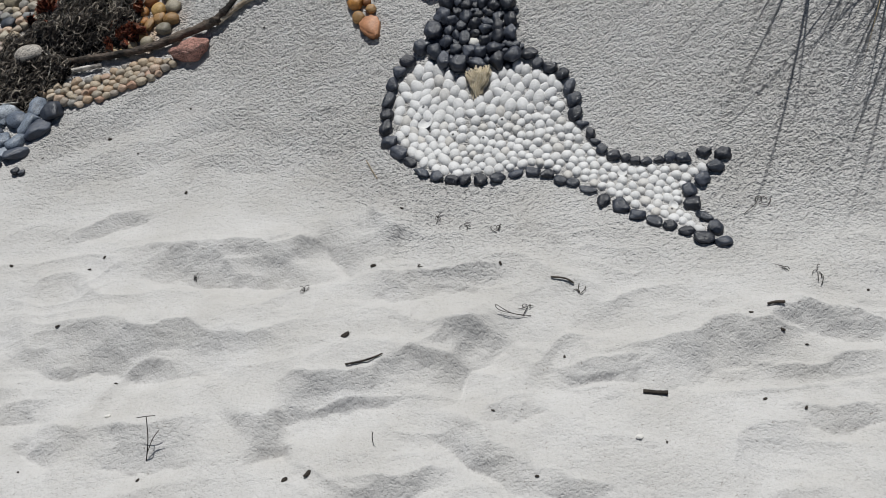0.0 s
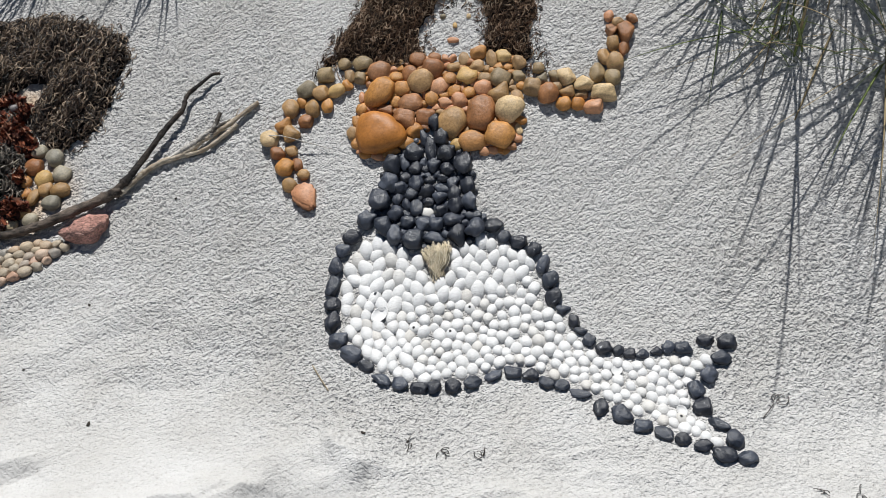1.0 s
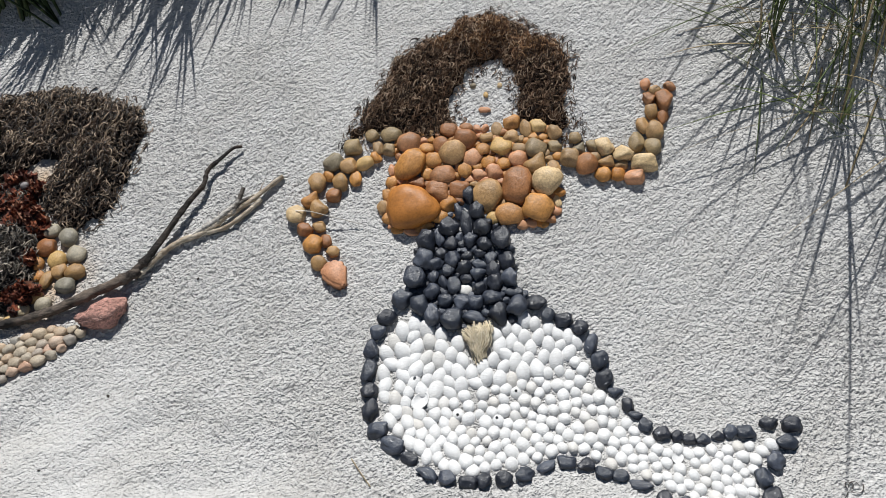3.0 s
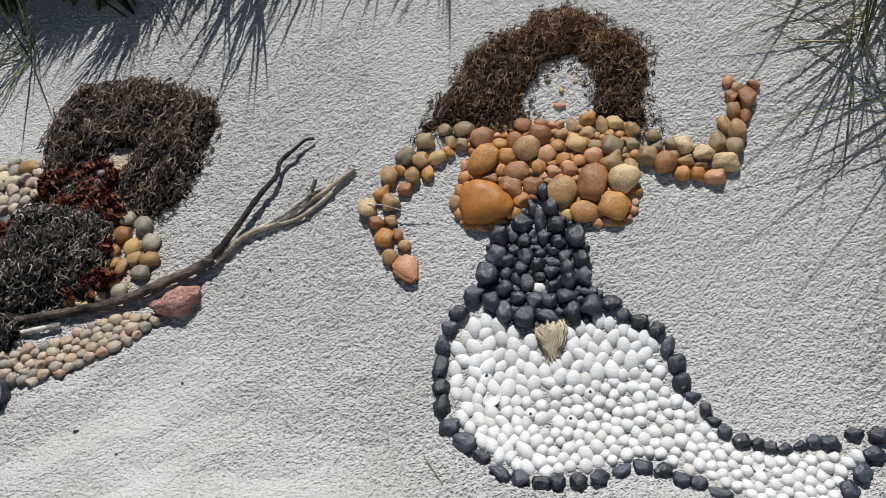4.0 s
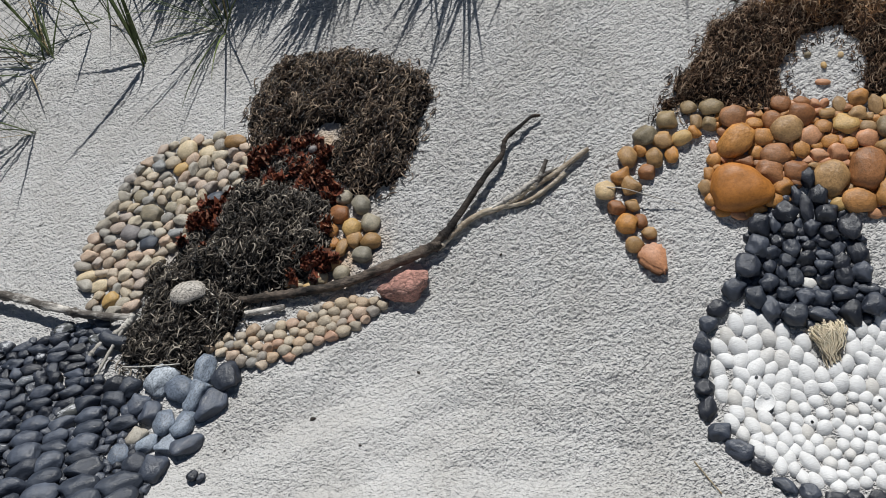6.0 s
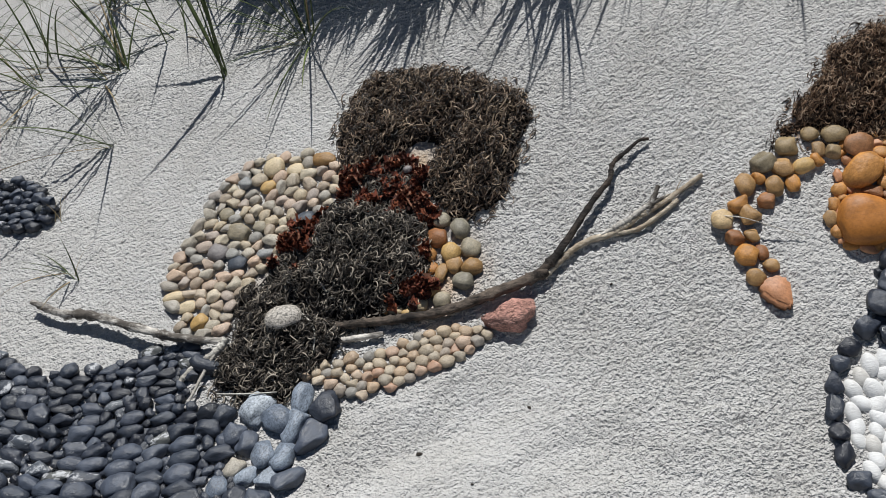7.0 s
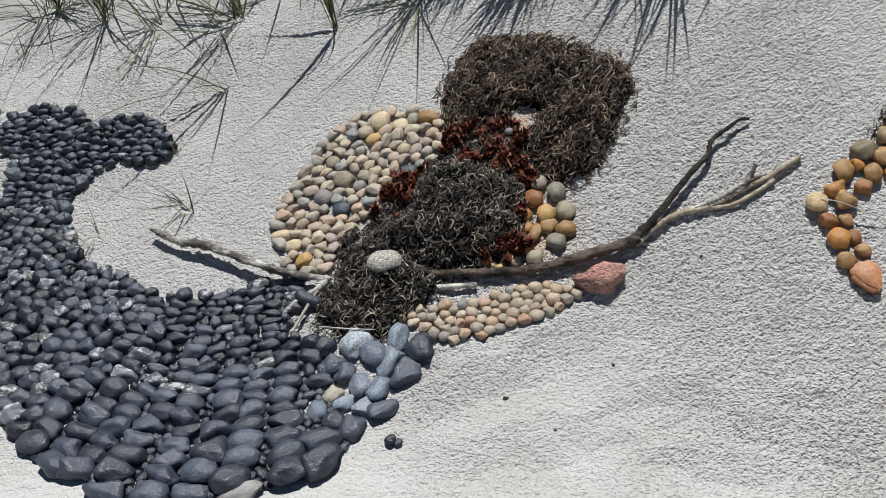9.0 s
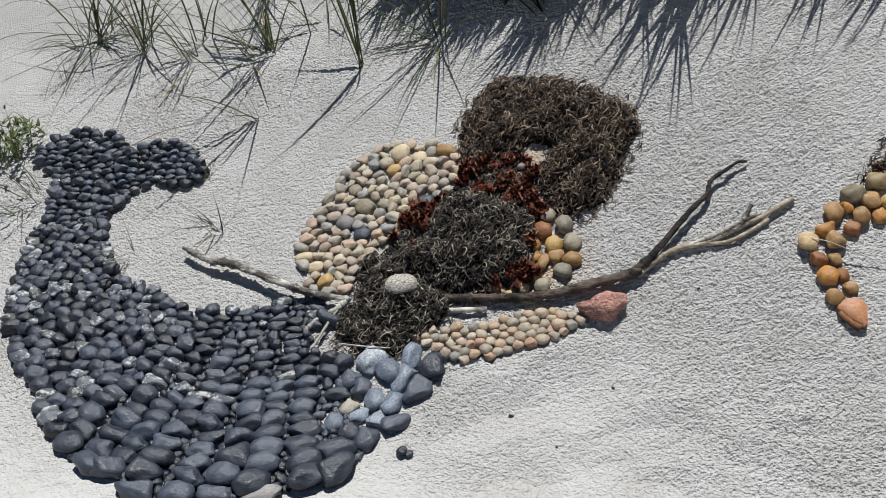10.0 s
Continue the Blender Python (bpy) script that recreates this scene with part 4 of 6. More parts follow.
BLACK_FIELD = [
    (-249.3, 275.0), (-250.1, 281.1), (-246.0, 286.9), (-236.4, 288.1), (-224.3, 283.7), (-218.5, 277.2), (-214.4, 276.7), (-208.1, 279.9),
    (-200.6, 277.4), (-193.1, 272.2), (-187.6, 265.8), (-188.7, 260.8), (-194.1, 260.2), (-201.8, 261.7), (-207.6, 260.7), (-211.0, 256.1),
    (-212.8, 250.0), (-212.3, 245.1), (-205.0, 236.5), (-199.8, 230.2), (-189.5, 227.0), (-178.0, 221.4), (-166.6, 219.3), (-159.8, 221.8),
    (-153.3, 225.0), (-143.7, 222.8), (-137.2, 213.9), (-134.5, 208.1), (-131.7, 208.2), (-129.6, 211.2), (-108.7, 208.8), (-111.0, 201.8),
    (-115.5, 193.1), (-121.7, 185.6), (-124.4, 181.1), (-138.5, 174.3), (-147.3, 171.5), (-173.2, 169.0), (-184.4, 175.7), (-201.0, 189.8),
    (-215.6, 203.6), (-225.5, 217.0), (-230.5, 229.6), (-232.4, 243.3), (-234.0, 258.3), (-238.0, 267.7),
]
FAN_FIELD = [
    (-136.8, 267.9), (-131.8, 269.5), (-121.9, 268.2), (-113.9, 265.7), (-111.8, 257.7), (-114.2, 253.2), (-117.7, 251.1), (-121.3, 249.5),
    (-124.5, 246.1), (-126.6, 240.8), (-131.4, 237.9), (-134.4, 234.1), (-135.5, 228.8), (-137.1, 225.8), (-142.2, 225.9), (-147.1, 227.4),
    (-149.1, 232.1), (-152.4, 236.1), (-152.9, 241.0), (-151.6, 245.1), (-149.7, 250.1), (-147.0, 256.0), (-144.3, 261.9), (-141.0, 266.1),
]
FAN_MARKS = [
    (-130.5, 260.6, 42, 36, 30, 'y'), (-129.5, 265.3, 57, 54, -7, 'c'), (-120.3, 250.1, 65, 48, 23, 'n'), (-135.8, 242.5, 49, 41, 20, 'n'),
    (-142.9, 229.7, 45, 37, 40, 'y'), (-116.7, 264.9, 63, 36, -7, 't'), (-141.1, 246.0, 52, 48, -3, 'p'), (-136.5, 250.1, 60, 45, -23, 'g'),
    (-150.2, 236.4, 55, 31, 15, 'c'), (-146.7, 233.6, 48, 31, 15, 'c'), (-123.9, 263.8, 47, 40, -7, 'c'), (-140.4, 255.5, 41, 36, -5, 'g'),
    (-131.5, 250.6, 40, 32, -4, 'g'),
]
HIP_STONES_a = [
    (-87.9, 244.2, 49, 37, -6, 'g'), (-83.2, 241.4, 51, 43, -86, 'g'), (-88.7, 240.4, 52, 48, -5, 'b'), (-85.4, 236.7, 45, 48, -4, 'y'),
    (-81.0, 237.0, 45, 48, -5, 'g'), (-90.6, 237.1, 40, 39, -4, 'o'), (-90.0, 234.0, 37, 33, -4, 'o'), (-87.7, 232.8, 50, 29, 73, 't'),
    (-84.7, 233.9, 44, 37, -86, 't'), (-80.9, 232.9, 48, 41, -4, 't'), (-82.9, 230.3, 47, 41, -4, 'g'), (-90.5, 229.8, 48, 41, 17, 't'),
    (-87.7, 227.0, 39, 38, -3, 'g'), (-92.4, 226.7, 33, 32, -2, 'c'), (-97.9, 226.5, 36, 23, -2, 'c'), (-95.1, 225.6, 31, 20, -2, 'y'),
]
HIP_STONES_b = [
    (-100.3, 226.8, 20, 21, -2, 't'),
]
HIP_STONES = HIP_STONES_a + HIP_STONES_b
STRIP_FIELD = [
    (-118.8, 214.3), (-114.0, 217.1), (-108.6, 218.2), (-101.7, 217.7), (-97.9, 219.7), (-91.2, 220.6), (-82.0, 221.2), (-77.3, 219.1),
    (-77.2, 217.2), (-81.0, 215.4), (-84.8, 213.9), (-90.5, 211.9), (-96.9, 210.1), (-104.7, 208.9), (-108.9, 209.9), (-113.3, 212.6),
]
HAIR_A = [
    (-14.4, 242.8), (-10.4, 247.6), (-4.3, 251.8), (-0.8, 257.1), (5.8, 258.1), (11.3, 256.8), (15.9, 258.8), (22.6, 256.8),
    (29.2, 251.7), (31.9, 247.7), (36.7, 245.1), (38.8, 240.9), (36.9, 234.7), (36.5, 230.4), (38.4, 224.6), (34.4, 228.0),
    (31.0, 230.5), (25.8, 233.6), (27.2, 237.4), (26.3, 243.1), (22.2, 247.2), (17.6, 247.8), (13.7, 245.6), (10.8, 242.4),
    (10.9, 236.6), (6.1, 236.0), (0.4, 238.8), (-6.1, 242.0),
]
CROWN_A = [
    (5.9, 256.4), (11.2, 256.2), (15.8, 258.4), (22.5, 256.5), (29.2, 251.3), (31.8, 247.5), (36.6, 244.7), (38.2, 240.6),
    (34.4, 240.4), (27.6, 243.2), (22.4, 247.8), (17.7, 248.7), (13.3, 251.4), (8.5, 252.1),
]
HAIR_B = [
    (-112.4, 267.5), (-113.7, 272.0), (-110.6, 278.5), (-104.8, 283.7), (-95.2, 282.5), (-85.8, 279.6), (-76.5, 274.4), (-69.1, 269.0),
    (-66.5, 264.0), (-68.8, 257.8), (-70.0, 252.3), (-74.6, 245.9), (-79.3, 242.9), (-85.7, 245.0), (-90.3, 250.5), (-91.4, 255.1),
    (-88.0, 257.7), (-93.4, 261.2), (-98.6, 260.7), (-102.0, 258.0), (-106.2, 255.4), (-111.6, 255.9),
]
BODY_B = [
    (-117.1, 247.0), (-113.1, 250.6), (-104.1, 249.7), (-95.8, 247.4), (-91.1, 241.9), (-90.5, 234.9), (-92.1, 229.5), (-97.4, 227.0),
    (-102.7, 225.1), (-109.6, 224.6), (-116.8, 226.2), (-124.6, 229.3), (-131.9, 229.4), (-134.2, 233.3), (-127.1, 235.0), (-120.0, 236.5),
]
LAP_B = [
    (-133.1, 227.9), (-134.0, 232.5), (-122.4, 233.7), (-115.6, 227.6), (-109.5, 223.9), (-110.9, 219.1), (-117.6, 213.5), (-121.1, 209.9),
    (-129.3, 210.1), (-137.3, 214.6), (-136.9, 219.0), (-134.2, 222.7),
]
FACE_B = [(-92.6, 260.8, 5.2, 3.0), (-120.4, 250.4, 3.8, 3.0)]
RUST_FACE = [
    (-110.3, 257.4), (-102.2, 259.6), (-93.8, 257.7), (-90.0, 255.0), (-90.9, 249.1), (-89.8, 243.9), (-93.3, 242.8), (-97.9, 246.9),
    (-105.5, 249.1), (-111.1, 251.9),
]
RUST_SIDE = [
    (-123.0, 250.6), (-117.0, 250.9), (-114.2, 247.6), (-117.3, 243.2), (-120.7, 241.1), (-123.8, 237.5), (-127.4, 236.9), (-126.8, 241.4),
    (-124.7, 245.2),
]
RUST_HIP = [
    (-92.8, 237.1), (-89.8, 234.8), (-90.0, 229.4), (-93.9, 226.9), (-98.0, 226.4), (-99.0, 229.8), (-95.9, 233.1),
]
STICK_TRUNK = [(-111.6, 224.0, 14, 9), (-105.3, 223.7, 16, 11), (-98.3, 223.4, 16, 11), (-87.5, 223.4, 18, 12), (-77.1, 225.1, 22, 13), (-69.4, 226.4, 24, 14), (-65.0, 227.7, 22, 13)]
STICK_ARM = [(-68.7, 226.6, 24, 12), (-64.9, 228.4, 26, 11), (-61.1, 231.9, 26, 9), (-57.3, 235.8, 28, 8.5), (-53.5, 239.8, 28, 7.5), (-50.2, 242.7, 26, 7), (-49.1, 245.8, 26, 6), (-45.6, 248.0, 24, 5), (-42.8, 249.7, 20, 4.5), (-40.6, 250.0, 14, 4)]
STICK_TWIG = [(-65.6, 227.0, 16, 8), (-61.5, 230.1, 14, 8), (-56.4, 232.5, 12, 8.5), (-50.1, 233.1, 12, 8), (-45.1, 234.9, 14, 7), (-38.9, 236.8, 14, 7), (-30.8, 240.1, 12, 6.5)]
STICK_SIDE = [(-50.0, 233.0, 10, 5.5), (-45.0, 233.0, 10, 5.5), (-40.1, 234.8, 10, 5.5), (-36.3, 236.7, 10, 5)]
STICK_STUB = [(-43.2, 235.2, 14, 6), (-41.8, 236.7, 24, 6), (-40.4, 238.9, 30, 5)]
STICK_STRAY = [(-109.7, 221.1, 10, 6), (-104.9, 220.8, 14, 7), (-100.5, 220.9, 14, 6)]
STICK_LEFT = [(-184.4, 237.3, 30, 6), (-175.8, 233.5, 30, 9), (-170.7, 232.5, 32, 11), (-163.7, 230.2, 34, 10), (-155.0, 226.8, 36, 9.5), (-145.4, 224.1, 32, 9), (-135.7, 223.1, 22, 7)]
STICK_ROOT = [(-135.3, 223.3, 20, 6), (-136.8, 221.4, 16, 5.5), (-139.3, 219.9, 14, 5), (-142.5, 218.1, 10, 4.5), (-144.8, 215.6, 4, 4)]
ROOT_B = [(-136.0, 222.7, 18, 4), (-138.2, 219.3, 14, 3.5), (-139.8, 215.8, 12, 3), (-141.1, 212.2, 10, 2.5), (-142.2, 209.8, 6, 2)]
PALE_A = [(-120.9, 226.5, 46, 1.8), (-117.8, 224.6, 46, 2), (-115.4, 221.4, 42, 2), (-115.3, 217.8, 34, 1.5)]
PALE_B = [(-118.1, 235.4, 56, 1.6), (-115.7, 231.9, 56, 1.8), (-113.1, 228.7, 52, 1.5)]
PALE_C = [(-135.2, 210.6, 34, 1.4), (-129.3, 210.2, 32, 1.5), (-122.4, 210.0, 30, 1.2)]
ELBOW_STRAW = [(-29.4, 230.5, 30, 0.9), (-25.0, 228.9, 32, 1.1), (-19.9, 226.7, 26, 1), (-12.8, 224.5, 8, 0.7)]
WEED_STONE = [
    (-121.5, 226.1, 80, 54, 7, 'g'),
]
HEART = [
    (-73.6, 221.1, 116, 73, 5, 'r'),
]
CHIPS = [
    (-65.4, 173.4, 12), (-22.9, 91.1, 17), (-19.3, 121.5, 21), (9.3, 102.2, 8), (-80.7, 127.5, 11), (-65.1, 114.9, 8), (23.8, 115.2, 8), (60.0, 120.9, 10),
    (69.7, 115.5, 8), (58.3, 103.5, 9), (64.4, 100.7, 9), (38.6, 94.1, 7), (16.0, 88.3, 8), (-75.5, 94.0, 7), (-53.1, 91.8, 9), (-100.7, 149.2, 12),
    (-81.2, 146.7, 9), (-78.6, 150.0, 9), (-9.7, 160.6, 11), (12.7, 141.5, 10), (85.1, 127.0, 10), (-15.2, 142.2, 14), (65.3, 117.6, 11), (-26.8, 90.1, 14),
]
WHITE_BITS = [
    (-63.0, 105.5, 10), (34.1, 95.2, 10),
]
CURLS = [
    (-29.8, 136.5, 32), (28.5, 131.0, 26), (17.8, 128.9, 30), (-1.1, 157.6, 21), (77.0, 132.3, 39), (70.3, 152.5, 50), (70.8, 134.1, 26), (-5.1, 141.2, 15),
    (-55.8, 143.3, 13), (4.8, 154.7, 34), (12.5, 152.0, 28),
]
LATE_CHIPS = [
    (-51.7, 224.3, 11), (-92.5, 197.0, 20), (-70.5, 203.3, 15), (-42.0, 196.2, 10), (-82.4, 189.5, 10), (-110.2, 192.0, 9), (-85.8, 198.6, 8), (-51.6, 190.2, 7),
]
DARK_LUMPS = [
    (-115.3, 186.3, 20), (-113.8, 186.1, 17),
]
TWIG_A = [(-18.5, 113.5, 4, 2), (-15.5, 114.0, 5, 2.2), (-13.3, 114.4, 5, 2), (-11.4, 115.2, 4, 1.5)]
TWIG_B = [(23.1, 135.8, 4, 2), (26.0, 134.7, 5, 2), (27.7, 133.7, 3, 1.6)]
BLACK_STICK = [(36.9, 105.7, 5, 4.5), (38.9, 105.3, 5, 3.5), (41.2, 105.1, 5, 4.5)]
TWIG_C = [(63.5, 122.5, 5, 2.5), (65.0, 122.5, 6, 3), (66.8, 122.7, 5, 3)]
PALE_STEM = [(-19.6, 179.2, 3, 1.2), (-18.1, 175.9, 4, 1.2), (-16.4, 172.6, 3, 1.2)]
THIN_STEM_A = [(18.2, 126.0, 2, 0.7), (14.1, 126.0, 12, 0.7), (11.0, 126.9, 20, 0.7), (11.9, 126.5, 10, 0.7), (17.0, 126.0, 2, 0.6)]
DRY_STEM = [(-52.7, 95.6, 0, 1), (-51.9, 97.1, 30, 1), (-52.1, 99.4, 50, 0.8)]
DRY_STEM_B = [(-52.4, 96.2, 10, 0.8), (-51.3, 97.7, 22, 0.8), (-50.0, 98.4, 34, 0.6)]
DRY_STEM_C = [(-12.0, 96.6, 0, 1), (-12.0, 96.4, 20, 0.8), (-11.8, 96.5, 30, 0.8)]
DRY_STEM_D = [(-54.0, 99.6, 46, 0.7), (-52.2, 99.5, 50, 0.8), (-50.7, 99.9, 46, 0.7)]


# ---- the sand ----
build_ground()


# ---- stone and shell figure with a white tail ----
def shell_mesh(seed, hole=False, dish=False):
    """A bleached bivalve lying hollow side down, one unit long and wide: an egg-shaped dome with its beak at one end and growth rings."""
    rng = random.Random(seed)
    rings, around = 9, 20
    beak = rng.uniform(0.34, 0.50)
    skew = rng.uniform(-0.08, 0.08)
    verts, faces = [], []
    for i in range(rings + 1):
        t = i / rings
        for j in range(around):
            a = 2 * math.pi * j / around
            ox, oy = 0.5 * math.cos(a) * (1 - 0.20 * max(0, math.sin(a)) ** 1.6) + skew * math.sin(a), 0.5 * math.sin(a)
            cx, cy = skew * 0.4, (beak - 0.28) * (1 - t)
            ridge = 1 + 0.012 * math.cos(a * 11) * t
            x, y = cx * (1 - t) + ox * t * ridge, cy * 0.9 + oy * t * ridge
            z = (1 - t ** 2.3) ** 0.75 + 0.012 * math.sin(t * 26) * t
            if dish:
                z = 0.55 * t ** 2 + 0.12
            verts.append((x, y, z - (0.22 if i == rings and not dish else 0)))
    for i in range(rings):
        if hole and i < 2:
            continue
        for j in range(around):
            k = (j + 1) % around
            faces.append((i * around + j, (i + 1) * around + j, (i + 1) * around + k, i * around + k))
    if dish:
        n = len(verts)
        verts += [(x * 1.05, y * 1.05, z - 0.09) for x, y, z in verts[-around:]]
        for j in range(around):
            k = (j + 1) % around
            faces.append((rings * around + j, n + j, n + k, rings * around + k))
    return raw_mesh("shell", verts, faces)


SHELLS = [shell_mesh(200 + i) for i in range(12)]
HOLED = shell_mesh(230, hole=True)
DISHED = shell_mesh(231, dish=True)


def white_tail():
    rng = random.Random(5)
    tail = thing("shell_mosaic", "white bleached shells packed as a fish tail with black stone edging", "mosaic")
    fin = thing("shell_mosaic", "small white shells forming a forked fin with black stone edging", "mosaic")
    avoid = [(r[0], r[1], r[2] * 0.92, r[3] * 0.92) for r in TAIL_RIM + FIN_RIM + WAIST] + [(9.5, 194.5, 58, 60)]

    def width(x, y):
        return 2.95 if y > 187 and x < 12 else 2.75 if y > 187 else 2.6 if x < 4 else 2.45 if y > 172 or x < 30 else 2.25

    rows = pack(SHELL_FIELD, width, 3, avoid, aspect=1.0, tight=1.08, rounds=7, margin=0.4)
    for i, (x, y, w) in enumerate(rows):
        long = rng.uniform(1.28, 1.55) if y > 187 or x < 2 else rng.uniform(1.0, 1.22)
        me = HOLED if i % 61 == 7 else DISHED if i % 97 == 20 else rng.choice(SHELLS)
        ob = new("shell", me)
        if not me.materials:
            me.materials.append(SHELL)
        ob.parent = fin if x > 36 else tail
        flip = rng.choice((0, 180)) if y < 187 else 0
        h = w * rng.uniform(0.28, 0.38) / 100
        m = seat(x / 100, y / 100, rng.gauss(-8, 22) + flip, 0.001)
        ob.matrix_basis = m @ pose(0, 0, 0, rng.uniform(-10, 10), rng.uniform(-8, 8), 0) @ Matrix.Diagonal((w / 100, w * long / 100, h, 1))
    for r in TAIL_RIM:
        lay_stone("edge_stone", KNOBBLY + SLABBY, BLACK, fin if r[0] > 36 else tail, r, rng, 0.6, 0.2)
    for r in FIN_RIM:
        lay_stone("edge_stone", KNOBBLY + SLABBY, BLACK, fin, r, rng, 0.6, 0.2)


def black_waist():
    rng = random.Random(6)
    waist = thing("stone_mosaic", "black flint stones packed as a narrow waist on the sand", "mosaic")
    for r in WAIST:
        lay_stone("stone", KNOBBLY, BLACK, waist, (r[0], r[1], r[2] * 1.1, r[3] * 1.1, r[4]), rng, 0.78, 0.18)
    for x, y, w in pack(WAIST_FIELD, lambda x, y: 1.9, 42, [(r[0], r[1], r[2] * 0.97, r[3] * 0.97) for r in WAIST + WHITE_PEBBLE + TAIL_RIM], tight=1.15, rounds=5, margin=0.1):
        lay_stone("stone", KNOBBLY, BLACK, waist, (x, y, w * 11, w * 9, rng.uniform(-60, 60)), rng, 0.7, 0.2)
    for r in WHITE_PEBBLE:
        lay_stone("pebble", ROUND, WHITE_STONE, waist, r, rng, 0.7, label="small white pebble among the black stones")


def straw_knot():
    """A wedge of tangled straw-coloured fibre below the waist."""
    knot = thing("fibre_tuft", "pale straw-coloured tuft of tangled fibre tucked between shells", "fibre")
    rng = np.random.RandomState(12)
    n, k = 260, 8
    cx, cy = 0.088, 1.945
    s = np.linspace(0, 1, k)
    top = rng.uniform(-0.029, 0.029, n)
    end = top * 0.15 + rng.normal(0, 0.003, n)
    x = cx + 0.004 + top[:, None] * (1 - s ** 1.7) + end[:, None] * s ** 1.7 + 0.006 * np.sin(s[None] * rng.uniform(3, 9, n)[:, None] + rng.uniform(0, 6, n)[:, None])
    y = cy + 0.034 - rng.uniform(0, 0.015, n)[:, None] - s[None] * rng.uniform(0.026, 0.054, n)[:, None] + 0.004 * np.cos(s[None] * 8 + rng.uniform(0, 6, n)[:, None])
    z = ground(x, y) + 0.006 + rng.uniform(0.0, 0.02, n)[:, None] * (1 - 0.5 * s[None]) + 0.006 * np.sin(s[None] * np.pi)
    v, q = ribbon_tubes(np.stack([x, y, z], 2), np.full((n, k), 0.0010) * rng.uniform(0.7, 1.4, n)[:, None])
    tagged(part("tangle", quad_mesh("tangle", v, q, FIBRE), FIBRE, knot), kind="stuff")
    bm = bmesh.new()
    bmesh.ops.create_icosphere(bm, subdivisions=2, radius=1)
    for vt in bm.verts:
        t = (1 - vt.co.y) / 2
        vt.co = Vector((vt.co.x * (0.026 - 0.018 * t), vt.co.y * 0.025, vt.co.z * 0.011)) * (1 + 0.12 * noise.noise(vt.co * 3))
    core = part("core", bm, FIBRE, knot)
    core.matrix_basis = seat(cx, cy + 0.008, 0, 0.006)


def pebble_torso():
    rng = random.Random(7)
    warm = {"g": "olive", "c": "buff"}
    chest = thing("stone_mosaic", "orange and brown rounded pebbles packed as a figure's chest", "mosaic")
    wedge = max(CHEST, key=lambda r: r[2])
    big = part("pebble", worn_wedge([(-0.50, -0.20), (-0.51, 0.15), (-0.40, 0.42), (-0.18, 0.53), (0.12, 0.42), (0.36, 0.15), (0.54, -0.16), (0.50, -0.32), (0.20, -0.44), (-0.15, -0.48), (-0.44, -0.42)], 3), AMBER, chest, "largest stone, a smooth orange-brown rounded wedge")
    big.matrix_basis = seat(wedge[0] / 100, wedge[1] / 100, 0, 0.014) @ Matrix.Diagonal((0.118, 0.110, 0.054, 1))
    for r in CHEST:
        if r is wedge:
            continue
        lay_stone("pebble", SLABBY if r[2] > 90 else ROUND if r[2] > 55 else ROUND + SLABBY, STONES[warm.get(r[5], r[5])], chest, (r[0], r[1], r[2] * 1.13, r[3] * 1.13, r[4]), rng, 0.58, 0.2)
    for x, y, w in pack(CHEST_FIELD, lambda x, y: 2.1, 41, [(r[0], r[1], r[2] * 0.93, r[3] * 0.93) for r in CHEST + WAIST], tight=1.12, rounds=5, margin=0.1):
        lay_stone("pebble", SLABBY, STONES[rng.choice("ootrb")], chest, (x, y, w * 11, w * 9, rng.uniform(-60, 60)), rng, 0.6, 0.2)
    arm = thing("stone_mosaic", "two rows of tan and ochre pebbles laid as a bent arm", "mosaic")
    for r in BENT_ARM:
        lay_stone("pebble", ROUND[:6] + SLABBY, STONES[warm.get(r[5], r[5])], arm, (r[0], r[1], r[2] * 1.14, r[3] * 1.1, r[4]), rng, 0.7, 0.18)
    bm = bmesh.new()
    rim = [(-0.42, 0.30), (-0.20, 0.50), (0.02, 0.52), (0.50, -0.18), (0.46, -0.36), (0.05, -0.48), (-0.40, -0.40), (-0.50, -0.10)]
    low, high = [bm.verts.new((x, y, -0.5)) for x, y in rim], [bm.verts.new((x * 0.86, y * 0.86, 0.5)) for x, y in rim]
    bm.faces.new(list(reversed(low))), bm.faces.new(high)
    for i in range(len(rim)):
        k = (i + 1) % len(rim)
        bm.faces.new((low[i], low[k], high[k], high[i]))
    bmesh.ops.bevel(bm, geom=list(bm.edges), offset=0.09, segments=2, affect="EDGES")
    x, y, length, width, turn, kind = HAND_STONE[0]
    hand = part("hand_stone", bm, STONES["r"], arm, "flat wedge of terracotta-coloured stone")
    hand.matrix_basis = seat(x / 100, y / 100, -52, 0.008) @ Matrix.Diagonal((0.082, 0.066, 0.024, 1))
    arm = thing("stone_mosaic", "tan, brown and cream pebbles laid as a raised arm", "mosaic")
    for r in RAISED_ARM:
        lay_stone("pebble", ROUND[:6] + SLABBY, STONES[warm.get(r[5], r[5])], arm, (r[0], r[1], r[2] * 1.14, r[3] * 1.1, r[4]), rng, 0.7, 0.18)
    for r in FACE:
        ob = lay_stone("pebble", ROUND, STONES[warm.get(r[5], r[5])], None, r, rng, 0.7, -1.6 if r[5] == "p" else 0.24)
        tagged(ob, {"p": "small mauve-grey pebble amid rust-red seaweed", "r": "small pinkish pebble sliver on bare sand", "g": "small grey pebble on bare sand", "c": "small pale pebble on bare sand", "y": "small yellowish pebble on bare sand"}[r[5]], "pebble", "pebbles on the bare sand")


